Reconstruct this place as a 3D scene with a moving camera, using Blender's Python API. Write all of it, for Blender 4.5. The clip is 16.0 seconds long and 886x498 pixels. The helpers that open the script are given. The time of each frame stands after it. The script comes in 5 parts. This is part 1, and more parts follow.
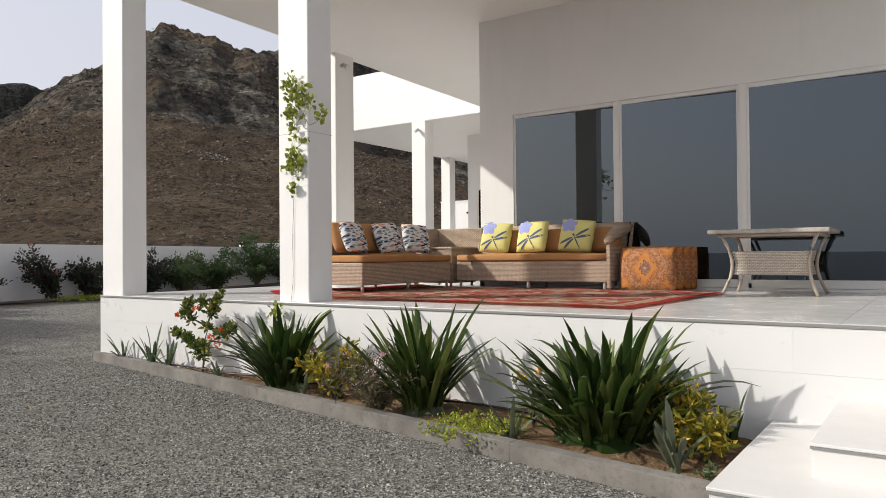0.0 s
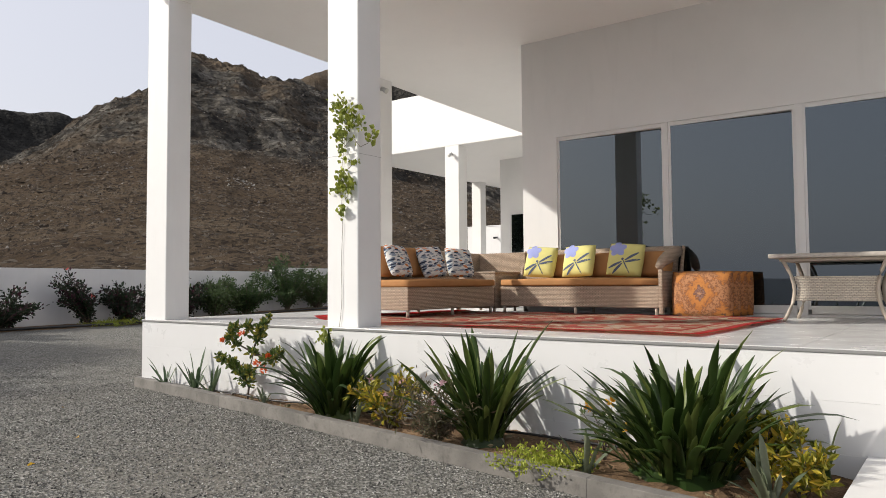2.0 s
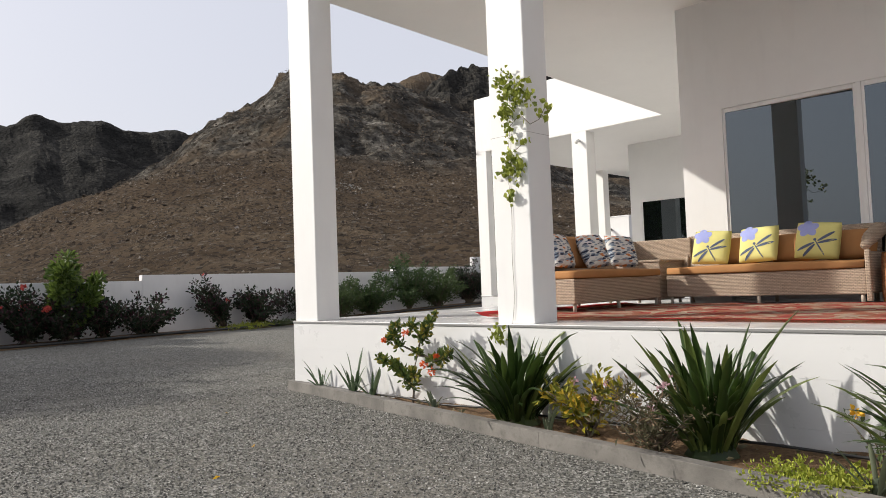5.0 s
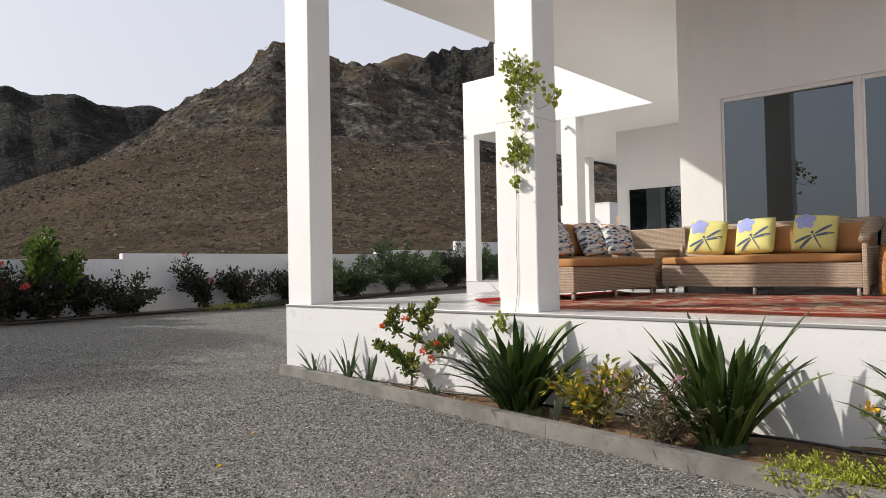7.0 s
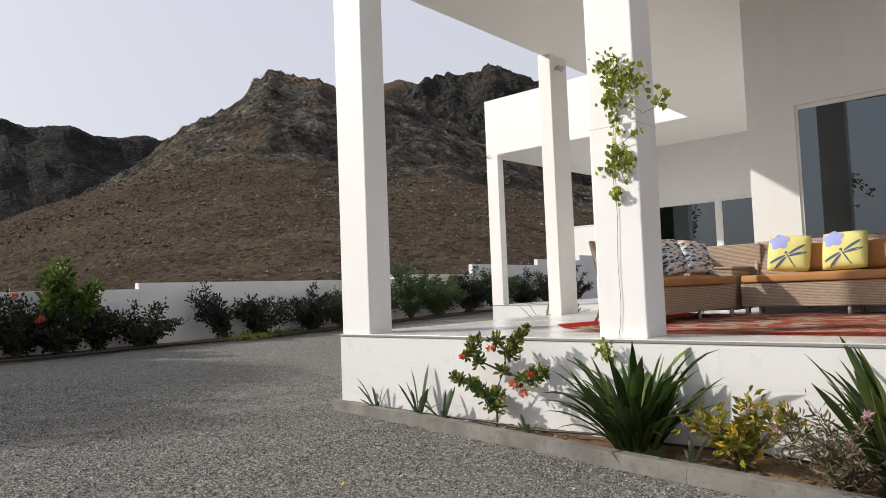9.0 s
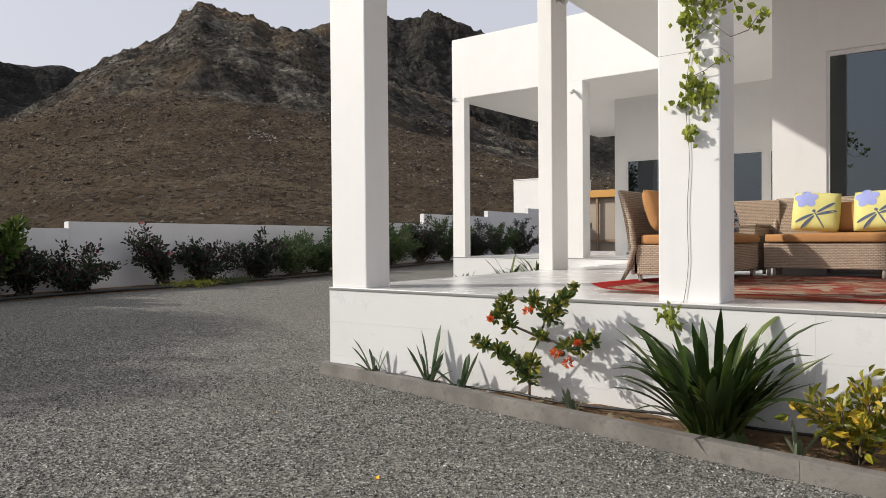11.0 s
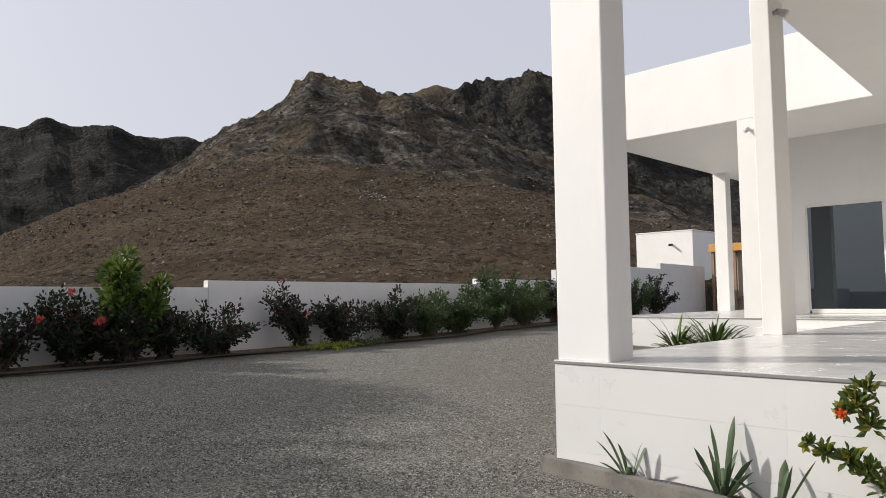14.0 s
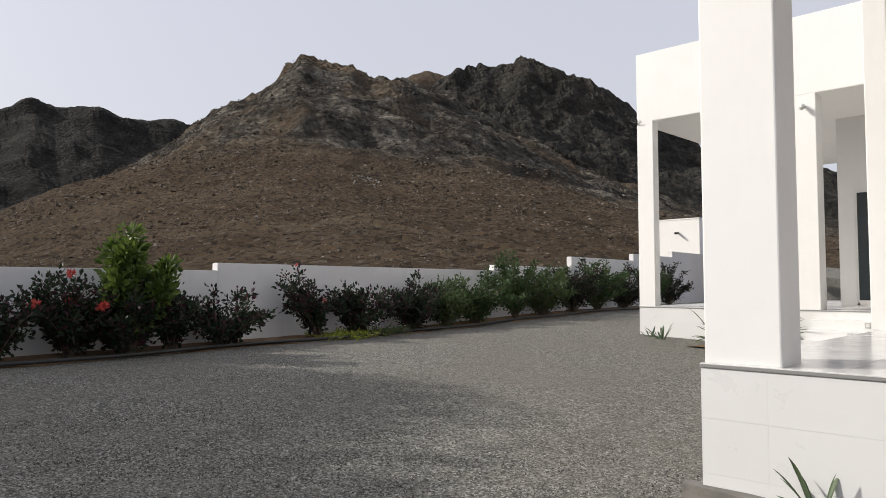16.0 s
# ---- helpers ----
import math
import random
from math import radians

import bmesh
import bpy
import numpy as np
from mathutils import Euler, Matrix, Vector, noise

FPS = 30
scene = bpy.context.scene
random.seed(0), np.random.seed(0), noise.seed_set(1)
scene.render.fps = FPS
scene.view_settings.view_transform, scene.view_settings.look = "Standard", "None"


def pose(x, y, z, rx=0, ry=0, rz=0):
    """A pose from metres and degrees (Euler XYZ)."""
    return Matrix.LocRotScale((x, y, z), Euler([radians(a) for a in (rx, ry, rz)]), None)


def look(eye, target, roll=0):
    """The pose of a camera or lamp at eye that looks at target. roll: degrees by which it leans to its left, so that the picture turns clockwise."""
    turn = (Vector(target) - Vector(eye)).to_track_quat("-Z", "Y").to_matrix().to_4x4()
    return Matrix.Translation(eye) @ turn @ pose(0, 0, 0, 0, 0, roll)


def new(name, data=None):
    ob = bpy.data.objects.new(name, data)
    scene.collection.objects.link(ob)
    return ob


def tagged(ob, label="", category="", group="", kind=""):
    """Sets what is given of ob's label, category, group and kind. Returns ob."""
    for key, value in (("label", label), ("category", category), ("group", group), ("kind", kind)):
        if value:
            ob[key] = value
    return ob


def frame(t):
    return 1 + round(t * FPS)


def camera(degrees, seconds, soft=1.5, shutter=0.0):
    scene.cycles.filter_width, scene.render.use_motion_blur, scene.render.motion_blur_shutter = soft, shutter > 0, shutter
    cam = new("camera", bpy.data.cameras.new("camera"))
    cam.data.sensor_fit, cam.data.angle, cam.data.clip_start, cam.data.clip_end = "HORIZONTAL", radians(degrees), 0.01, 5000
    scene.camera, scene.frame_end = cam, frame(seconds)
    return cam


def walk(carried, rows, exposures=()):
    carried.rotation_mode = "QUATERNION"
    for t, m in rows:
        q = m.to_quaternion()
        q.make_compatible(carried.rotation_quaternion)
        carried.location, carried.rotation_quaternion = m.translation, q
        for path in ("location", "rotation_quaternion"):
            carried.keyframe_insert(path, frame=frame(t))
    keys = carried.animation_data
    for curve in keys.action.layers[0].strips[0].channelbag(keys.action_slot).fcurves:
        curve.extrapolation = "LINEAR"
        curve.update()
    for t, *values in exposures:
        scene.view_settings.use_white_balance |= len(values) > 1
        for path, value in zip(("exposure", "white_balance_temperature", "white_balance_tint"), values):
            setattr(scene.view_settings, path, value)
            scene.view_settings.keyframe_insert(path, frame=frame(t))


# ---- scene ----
cam = camera(63.2, 16.0, soft=0.9)
PATH = [
    (0, (-0.135, 0.671, 1.563), (-1.271, 2.316, 1.589), -0.5),
    (0.5, (-0.183, 0.658, 1.547), (-1.307, 2.312, 1.554), -0.9),
    (1, (-0.245, 0.588, 1.556), (-1.369, 2.242, 1.588), -0.4),
    (1.5, (-0.326, 0.577, 1.565), (-1.468, 2.218, 1.623), 0.2),
    (2, (-0.509, 0.66, 1.555), (-1.694, 2.268, 1.652), -0.4),
    (2.5, (-0.747, 0.695, 1.557), (-2.065, 2.199, 1.612), 0.7),
    (3, (-0.999, 0.61, 1.515), (-2.36, 2.072, 1.623), 0.1),
    (3.5, (-1.226, 0.716, 1.513), (-2.717, 2.046, 1.599), -0.5),
    (4, (-1.412, 0.787, 1.484), (-2.857, 2.167, 1.571), -1.3),
    (6.5, (-1.607, 0.639, 1.565), (-2.983, 2.088, 1.653), -2.2),
    (7, (-1.769, 0.65, 1.55), (-3.124, 2.121, 1.599), -1.1),
    (7.5, (-2.012, 0.661, 1.588), (-3.365, 2.13, 1.706), -2.5),
    (8, (-2.251, 0.596, 1.543), (-3.623, 2.038, 1.739), -1.8),
    (8.5, (-2.504, 0.533, 1.552), (-3.782, 2.068, 1.67), -2.1),
    (9, (-2.851, 0.595, 1.568), (-4.193, 2.073, 1.684), -2.2),
    (11.5, (-4.446, 0.973, 1.594), (-5.627, 2.587, 1.554), -0.2),
    (12, (-4.747, 1.073, 1.613), (-5.991, 2.638, 1.692), 0.2),
    (12.5, (-5.086, 1.101, 1.602), (-6.359, 2.64, 1.684), 0.5),
    (13, (-5.359, 1.116, 1.618), (-6.613, 2.674, 1.666), -0.8),
    (13.5, (-5.684, 1.208, 1.628), (-7.072, 2.641, 1.763), -0.8),
    (14, (-6.026, 1.31, 1.612), (-7.43, 2.728, 1.748), -0.7),
    (14.5, (-6.382, 1.328, 1.626), (-7.731, 2.801, 1.733), -0.3),
    (15, (-6.735, 1.461, 1.622), (-8.134, 2.886, 1.72), -0.0),
    (15.5, (-7.094, 1.499, 1.598), (-8.493, 2.924, 1.717), -1.1),
    (16, (-7.466, 1.572, 1.607), (-8.847, 3.014, 1.707), -0.1),
]
walk(cam, [(t, look(eye, target, roll)) for t, eye, target, roll in PATH], exposures=[(0.0, 0.28), (1.5, 0.32), (4.0, 0.34), (9.0, 0.28), (12.5, 0.14), (14.0, 0.18), (15.5, 0.26), (16.0, 0.24)])

# ---- world, sun, exposure ----
world = bpy.data.worlds.new("world")
scene.world = world
world.use_nodes = True
wn = world.node_tree.nodes
sky = wn.new("ShaderNodeTexSky")
sky.sky_type = "NISHITA"
sky.sun_disc = False
SUN_WAY = Vector((1.0, 0.76, -0.76)).normalized()
sky.sun_elevation = math.asin(-SUN_WAY.z)
sky.sun_rotation = math.atan2(-SUN_WAY.x, -SUN_WAY.y)
sky.air_density, sky.dust_density, sky.ozone_density = 1.0, 5.0, 1.0
wn["Background"].inputs["Strength"].default_value = 0.12
haze = wn.new("ShaderNodeMix")
haze.data_type = "RGBA"
haze.inputs[0].default_value = 0.7
haze.inputs[7].default_value = (5.6, 5.6, 6.1, 1)
world.node_tree.links.new(sky.outputs["Color"], haze.inputs[6])
world.node_tree.links.new(haze.outputs[2], wn["Background"].inputs["Color"])
sun_data = bpy.data.lights.new("sun", "SUN")
sun_data.energy, sun_data.angle, sun_data.color = 3.5, radians(0.9), (1.0, 0.95, 0.87)
sun = new("sun", sun_data)
sun.matrix_world = look((-30, -12, 30), Vector((-30, -12, 30)) + SUN_WAY)


# ---- materials ----
class Nodes:
    """A small wrapper that builds a node material line by line."""

    def __init__(self, name, rough=0.6, metal=0.0, spec=0.5):
        self.mat = bpy.data.materials.new(name)
        self.mat.use_nodes = True
        self.tree = self.mat.node_tree
        self.bsdf = self.tree.nodes["Principled BSDF"]
        self.bsdf.inputs["Roughness"].default_value = rough
        self.bsdf.inputs["Metallic"].default_value = metal
        self.bsdf.inputs["Specular IOR Level"].default_value = spec
        self.coords = self.tree.nodes.new("ShaderNodeTexCoord").outputs["Object"]
        self.place = self.tree.nodes.new("ShaderNodeNewGeometry").outputs["Position"]

    def link(self, a, b):
        self.tree.links.new(a, b)

    def noise(self, scale, detail=4.0, rough=0.6, where=None, stretch=None):
        n = self.tree.nodes.new("ShaderNodeTexNoise")
        n.inputs["Scale"].default_value, n.inputs["Detail"].default_value, n.inputs["Roughness"].default_value = scale, detail, rough
        where = where or self.coords
        if stretch:
            m = self.tree.nodes.new("ShaderNodeMapping")
            m.inputs["Scale"].default_value = stretch
            self.link(where, m.inputs["Vector"])
            where = m.outputs["Vector"]
        self.link(where, n.inputs["Vector"])
        return n.outputs["Fac"]

    def voronoi(self, scale, out="Distance", where=None, feature="F1"):
        n = self.tree.nodes.new("ShaderNodeTexVoronoi")
        n.feature = feature
        n.inputs["Scale"].default_value = scale
        self.link(where or self.coords, n.inputs["Vector"])
        return n.outputs[out]

    def ramp(self, fac, *stops):
        n = self.tree.nodes.new("ShaderNodeValToRGB")
        while len(n.color_ramp.elements) < len(stops):
            n.color_ramp.elements.new(0.5)
        for e, (p, c) in zip(n.color_ramp.elements, stops):
            e.position = p
            e.color = (*c, 1) if isinstance(c, tuple) else (c, c, c, 1)
        self.link(fac, n.inputs["Fac"])
        return n.outputs["Color"]

    def mix(self, fac, a, b, blend="MIX"):
        n = self.tree.nodes.new("ShaderNodeMix")
        n.data_type, n.blend_type = "RGBA", blend
        for sock, v in ((n.inputs[0], fac), (n.inputs[6], a), (n.inputs[7], b)):
            if isinstance(v, (int, float)):
                sock.default_value = v
            elif isinstance(v, tuple):
                sock.default_value = (*v, 1)
            else:
                self.link(v, sock)
        return n.outputs[2]

    def maths(self, op, a, b=0.0):
        n = self.tree.nodes.new("ShaderNodeMath")
        n.operation = op
        for sock, v in zip(n.inputs, (a, b)):
            if isinstance(v, (int, float)):
                sock.default_value = v
            else:
                self.link(v, sock)
        return n.outputs[0]

    def split(self, where):
        n = self.tree.nodes.new("ShaderNodeSeparateXYZ")
        self.link(where, n.inputs[0])
        return n.outputs

    def per_object(self):
        return self.tree.nodes.new("ShaderNodeObjectInfo").outputs["Random"]

    def per_island(self):
        return self.tree.nodes.new("ShaderNodeNewGeometry").outputs["Random Per Island"]

    def colour(self, c):
        if isinstance(c, tuple):
            self.bsdf.inputs["Base Color"].default_value = (*c, 1)
        else:
            self.link(c, self.bsdf.inputs["Base Color"])
        return self

    def rough(self, r):
        self.link(r, self.bsdf.inputs["Roughness"])
        return self

    def bump(self, height, strength=0.3, distance=0.01):
        n = self.tree.nodes.new("ShaderNodeBump")
        n.inputs["Strength"].default_value, n.inputs["Distance"].default_value = strength, distance
        self.link(height, n.inputs["Height"])
        if self.bsdf.inputs["Normal"].is_linked:
            self.link(self.bsdf.inputs["Normal"].links[0].from_socket, n.inputs["Normal"])
        self.link(n.outputs["Normal"], self.bsdf.inputs["Normal"])
        return self


def paint_material(name, base, rough=0.55, dirt=0.06):
    m = Nodes(name, rough)
    big = m.noise(0.9, 5, 0.65, m.place)
    fine = m.noise(60, 3, 0.6, m.place)
    streak = m.noise(2.2, 4, 0.7, m.place, (1, 1, 0.15))
    dark = tuple(c * (1 - dirt * 2) for c in base)
    c = m.mix(m.ramp(big, (0.35, 0.0), (0.75, 1.0)), base, tuple(c * (1 - dirt) for c in base))
    c = m.mix(m.ramp(streak, (0.55, 0.0), (0.85, 0.7)), c, dark)
    return m.colour(c).bump(fine, 0.12, 0.004).bump(m.noise(4, 3, 0.5, m.place), 0.1, 0.01).mat


white_paint = paint_material("white_paint", (0.77, 0.765, 0.752))
ceiling_paint = paint_material("ceiling_paint", (0.90, 0.885, 0.865), 0.6, 0.03)
wall_paint = paint_material("yard_wall_paint", (0.66, 0.655, 0.655), 0.7, 0.1)


def tile_material(name, base, rough):
    m = Nodes(name, rough)
    c = m.mix(m.per_object(), base, tuple(v * 0.965 for v in base))
    smudge = m.noise(1.6, 5, 0.65, m.place)
    c = m.mix(m.ramp(smudge, (0.45, 0.0), (0.8, 0.22)), c, tuple(v * w for v, w in zip(base, (0.86, 0.85, 0.82))))
    m.rough(m.ramp(m.noise(2.5, 5, 0.7, m.place), (0.3, rough * 0.75), (0.75, rough * 1.6)))
    return m.colour(c).mat


floor_tile = tile_material("floor_tile", (0.64, 0.637, 0.63), 0.2)
plinth_tile = tile_material("plinth_tile", (0.69, 0.69, 0.685), 0.3)
step_tile = tile_material("step_tile", (0.66, 0.652, 0.635), 0.35)
grout = Nodes("grout", 0.9).colour((0.7, 0.698, 0.69)).mat
# dark grey of the edge strips, also of the shadow gaps under the step noses
edge_trim = Nodes("edge_trim", 0.5).colour((0.22, 0.22, 0.215)).mat


def concrete_material():
    m = Nodes("concrete", 0.9)
    c = m.ramp(m.noise(3.5, 6, 0.7, m.place), (0.3, (0.10, 0.094, 0.085)), (0.52, (0.18, 0.169, 0.152)), (0.8, (0.27, 0.254, 0.23)))
    c = m.mix(m.ramp(m.noise(14, 4, 0.7, m.place), (0.46, 0.0), (0.7, 0.7)), c, (0.08, 0.074, 0.066))
    return m.colour(c).bump(m.noise(90, 4, 0.7, m.place), 0.5, 0.006).bump(m.noise(9, 4, 0.6, m.place), 0.4, 0.01).mat


concrete = concrete_material()


def land_material():
    """Crushed grey gravel inside the yard; brown scree and dark layered rock on the hill."""
    m = Nodes("land", 1.0, spec=0.06)
    p = m.place
    xyz = m.split(p)
    # gravel
    stone = m.voronoi(62, "Color", p)
    grey = m.ramp(m.split(stone)[0], (0.0, (0.034, 0.034, 0.031)), (0.5, (0.162, 0.16, 0.142)), (0.85, (0.295, 0.288, 0.26)), (1.0, (0.42, 0.41, 0.385)))
    sand = m.ramp(m.noise(0.45, 5, 0.6, p), (0.42, 0.0), (0.7, 0.6))
    gravel = m.mix(sand, grey, (0.185, 0.172, 0.148))
    gravel = m.mix(m.ramp(m.noise(6, 4, 0.7, p), (0.4, 0.0), (0.75, 0.45)), gravel, (0.1, 0.097, 0.09))
    # scree
    speck = m.voronoi(2.6, "Color", p)
    scree = m.ramp(m.noise(0.05, 7, 0.68, p), (0.3, (0.088, 0.062, 0.04)), (0.55, (0.132, 0.097, 0.064)), (0.75, (0.19, 0.147, 0.1)))
    # dark specks paint in the small shadows of the scree stones
    scree = m.mix(m.ramp(m.split(speck)[0], (0.5, 0.0), (1.0, 0.85)), scree, (0.027, 0.023, 0.02))
    scree = m.mix(m.ramp(m.split(speck)[1], (0.9, 0.0), (1.0, 0.6)), scree, (0.22, 0.20, 0.17))
    # rock: broken blocks with dark clefts, brown scree lying between the outcrops
    block = m.split(m.voronoi(0.34, "Color", p))[0]
    chips = m.split(m.voronoi(1.1, "Color", p))[1]
    strata = m.noise(0.13, 10, 0.78, p, (0.8, 0.8, 1.5))
    rock = m.ramp(strata, (0.38, (0.02, 0.019, 0.017)), (0.47, (0.08, 0.073, 0.062)), (0.55, (0.19, 0.175, 0.148)), (0.66, (0.38, 0.35, 0.30)))
    rock = m.mix(m.ramp(block, (0.3, 0.0), (0.95, 0.6)), rock, (0.055, 0.05, 0.044))
    rock = m.mix(m.ramp(chips, (0.62, 0.0), (0.95, 0.7)), rock, (0.022, 0.021, 0.02))
    earth = m.mix(m.ramp(m.split(speck)[0], (0.55, 0.0), (0.95, 0.6)), (0.165, 0.124, 0.084), (0.05, 0.042, 0.034))
    rock = m.mix(m.ramp(m.noise(0.028, 6, 0.68, p), (0.50, 0.0), (0.60, 0.8)), rock, earth)
    attr = m.tree.nodes.new("ShaderNodeAttribute")
    attr.attribute_name = "rockiness"
    # dark ranges: the left one's backlit shade is put into this colour
    dark_range = m.ramp(m.noise(0.06, 10, 0.8, p), (0.36, (0.012, 0.012, 0.012)), (0.52, (0.04, 0.039, 0.036)), (0.64, (0.085, 0.08, 0.072)), (0.76, (0.13, 0.115, 0.096)))
    dark_range = m.mix(m.ramp(chips, (0.6, 0.0), (0.95, 0.6)), dark_range, (0.014, 0.014, 0.014))
    range_attr = m.tree.nodes.new("ShaderNodeAttribute")
    range_attr.attribute_name = "dark_range"
    hill = m.mix(range_attr.outputs["Fac"], m.mix(attr.outputs["Fac"], scree, rock), dark_range)
    yard = m.tree.nodes.new("ShaderNodeAttribute")
    yard.attribute_name = "yard"
    m.colour(m.mix(yard.outputs["Fac"], hill, gravel))
    crag = m.mix(0.5, m.noise(0.42, 9, 0.8, p), m.voronoi(0.5, "Distance", p))
    relief = m.mix(yard.outputs["Fac"], m.mix(attr.outputs["Fac"], m.noise(1.6, 9, 0.85, p), crag), m.voronoi(62, "Distance", p))
    dist = m.mix(yard.outputs["Fac"], m.mix(attr.outputs["Fac"], (1.6, 1.6, 1.6), (6.0, 6.0, 6.0)), (0.012, 0.012, 0.012))
    m.bump(relief, 0.9, 0.02)
    m.link(dist, m.bsdf.inputs["Normal"].links[0].from_node.inputs["Distance"])
    return m.mat


land = land_material()


def glass_material():
    m = Nodes("tinted_glass", 0.015, spec=1.0)
    m.bsdf.inputs["IOR"].default_value = 1.72
    m.bsdf.inputs["Transmission Weight"].default_value = 0.05
    m.bsdf.inputs["Specular Tint"].default_value = (0.78, 0.9, 1.0, 1)
    return m.colour((0.006, 0.008, 0.008)).bump(m.noise(0.35, 2, 0.4, m.place), 0.02, 0.05).mat


tinted_glass = glass_material()
frame_paint = Nodes("window_frame_paint", 0.35).colour((0.74, 0.735, 0.72)).mat
# near-black colour stands in for the dimness of the unseen rooms
unlit_room = Nodes("unlit_room", 0.9).colour((0.06, 0.058, 0.055)).mat


# ---- building helpers ----
def add_box(bm, lo, hi, bevel=0.0):
    """A box between two corners, with its edges rounded, added to bm."""
    lo, hi = Vector(lo), Vector(hi)
    made = bmesh.ops.create_cube(bm, size=1, matrix=Matrix.Translation((lo + hi) / 2) @ Matrix.Diagonal((*(hi - lo), 1)))
    if bevel:
        edges = {e for v in made["verts"] for e in v.link_edges}
        bmesh.ops.bevel(bm, geom=list(edges), offset=bevel, segments=2, profile=0.5, affect="EDGES", clamp_overlap=True)


def add_prism(bm, outline, z0, z1):
    """A flat outline raised from z0 to z1."""
    low = [bm.verts.new((x, y, z0)) for x, y in outline]
    top = [bm.verts.new((x, y, z1)) for x, y in outline]
    bm.faces.new(top), bm.faces.new(low[::-1])
    for i in range(len(outline)):
        k = (i + 1) % len(outline)
        bm.faces.new((low[i], low[k], top[k], top[i]))
    bmesh.ops.recalc_face_normals(bm, faces=bm.faces[:])


def mesh_of(name, bm, material, smooth=False):
    me = bpy.data.meshes.new(name)
    bm.to_mesh(me)
    bm.free()
    me.materials.append(material)
    if smooth:
        me.polygons.foreach_set("use_smooth", [True] * len(me.polygons))
    return me


def part(name, bm, material, parent=None, label="", smooth=False):
    ob = new(name, mesh_of(name, bm, material, smooth))
    ob.parent = parent
    return tagged(ob, label) if label else ob


def box_part(name, lo, hi, material, parent=None, bevel=0.006, label=""):
    bm = bmesh.new()
    add_box(bm, lo, hi, bevel)
    return part(name, bm, material, parent, label)


def base(name, x, y, z, turn=0.0):
    ob = new(name)
    ob.matrix_world = pose(x, y, z, 0, 0, turn)
    return ob


def structure(ob, label, category):
    return tagged(ob, label, category, kind="structure")


# ---- the land: one sheet from the yard over the hill to the horizon ----
def lattice(ix, iy, seed):
    h = (ix * 374761393 + iy * 668265263 + seed * 982451653) & 0x7FFFFFFF
    h = ((h ^ (h >> 13)) * 1274126177) & 0x7FFFFFFF
    return ((h ^ (h >> 16)) & 0xFFFF) / 65535.0


def value_noise(x, y, seed):
    ix, iy = np.floor(x).astype(np.int64), np.floor(y).astype(np.int64)
    fx, fy = x - ix, y - iy
    fx, fy = fx * fx * (3 - 2 * fx), fy * fy * (3 - 2 * fy)
    a = lattice(ix, iy, seed) * (1 - fx) + lattice(ix + 1, iy, seed) * fx
    b = lattice(ix, iy + 1, seed) * (1 - fx) + lattice(ix + 1, iy + 1, seed) * fx
    return a * (1 - fy) + b * fy - 0.5


def fractal(x, y, octaves, seed, ridged=False):
    total, size = np.zeros_like(x), 1.0
    for i in range(octaves):
        n = value_noise(x, y, seed + i)
        total = total + size * ((0.5 - 2 * np.abs(n)) if ridged else n)
        x, y, size = x * 2.03 + 7.1, y * 2.03 + 3.7, size * 0.52
    return total


HUB = (-5.0, 3.0, 1.55)


def smooth(a, b, v):
    v = np.clip((v - a) / (b - a), 0, 1)
    return v * v * (3 - 2 * v)


def yard_height(x, y):
    return 0.228 + 0.25 * smooth(10.5, 19.0, -x) + 0.18 * smooth(12.0, 24.0, y) * smooth(9.0, 15.0, -x)


# bearing from north to the left, in degrees, and the angle at which each ridge tops out
FRONT = ((-15, 2.0), (5, 3.0), (24, 5.0), (29, 7.0), (34, 9.0), (40, 12.2), (43.5, 14.2), (46, 15.1), (48, 16.21), (50.4, 15.91), (51.8, 16.85), (53.4, 16.83), (54.8, 17.0), (55.6, 17.28), (57.2, 15.87), (58.8, 14.44), (60.5, 13.7), (62.1, 12.85), (63.2, 12.13), (66, 9.8), (70.7, 7.2), (75, 5.0), (82, 2.6), (95, 1.0), (120, 0.0))
SCREE = ((-15, 1.5), (10, 3), (24, 4.6), (28.7, 5.6), (33.8, 7.7), (40, 9.6), (47.3, 10.5), (53.5, 11.8), (61.6, 10.6), (66, 9.2), (70.7, 7.0), (75, 4.9), (82, 2.5), (95, 1), (120, 0))
RIGHT = ((-30, 3.0), (-10, 4.5), (10, 6.5), (24, 10.1), (28.4, 12.83), (30, 13.9), (32, 15.35), (34.6, 16.29), (36.4, 17.1), (37.9, 17.71), (39.3, 16.68), (41, 17.03), (42.4, 16.77), (43.6, 16.99), (46, 14.8), (50, 11.0), (60, 5.0), (70, 0.0))
LEFT = ((58, 5.0), (62, 11.5), (64.8, 12.24), (66.5, 12.07), (68, 12.13), (69.8, 12.8), (72.6, 12.52), (74.1, 13.11), (75.6, 11.96), (77.4, 12.0), (80, 12.2), (88, 13.0), (100, 11.0), (115, 7.0), (130, 2.0), (140, 0.0))
FAR = ((38, 12.0), (43, 16.1), (45.2, 16.9), (47, 16.21), (52, 13.0), (60, 8.0))


def tops(table, a, soft=0.35):
    x, y = zip(*table)
    return sum(np.interp(a + d, x, y, left=0, right=0) for d in (-soft, -soft / 2, 0, soft / 2, soft)) / 5


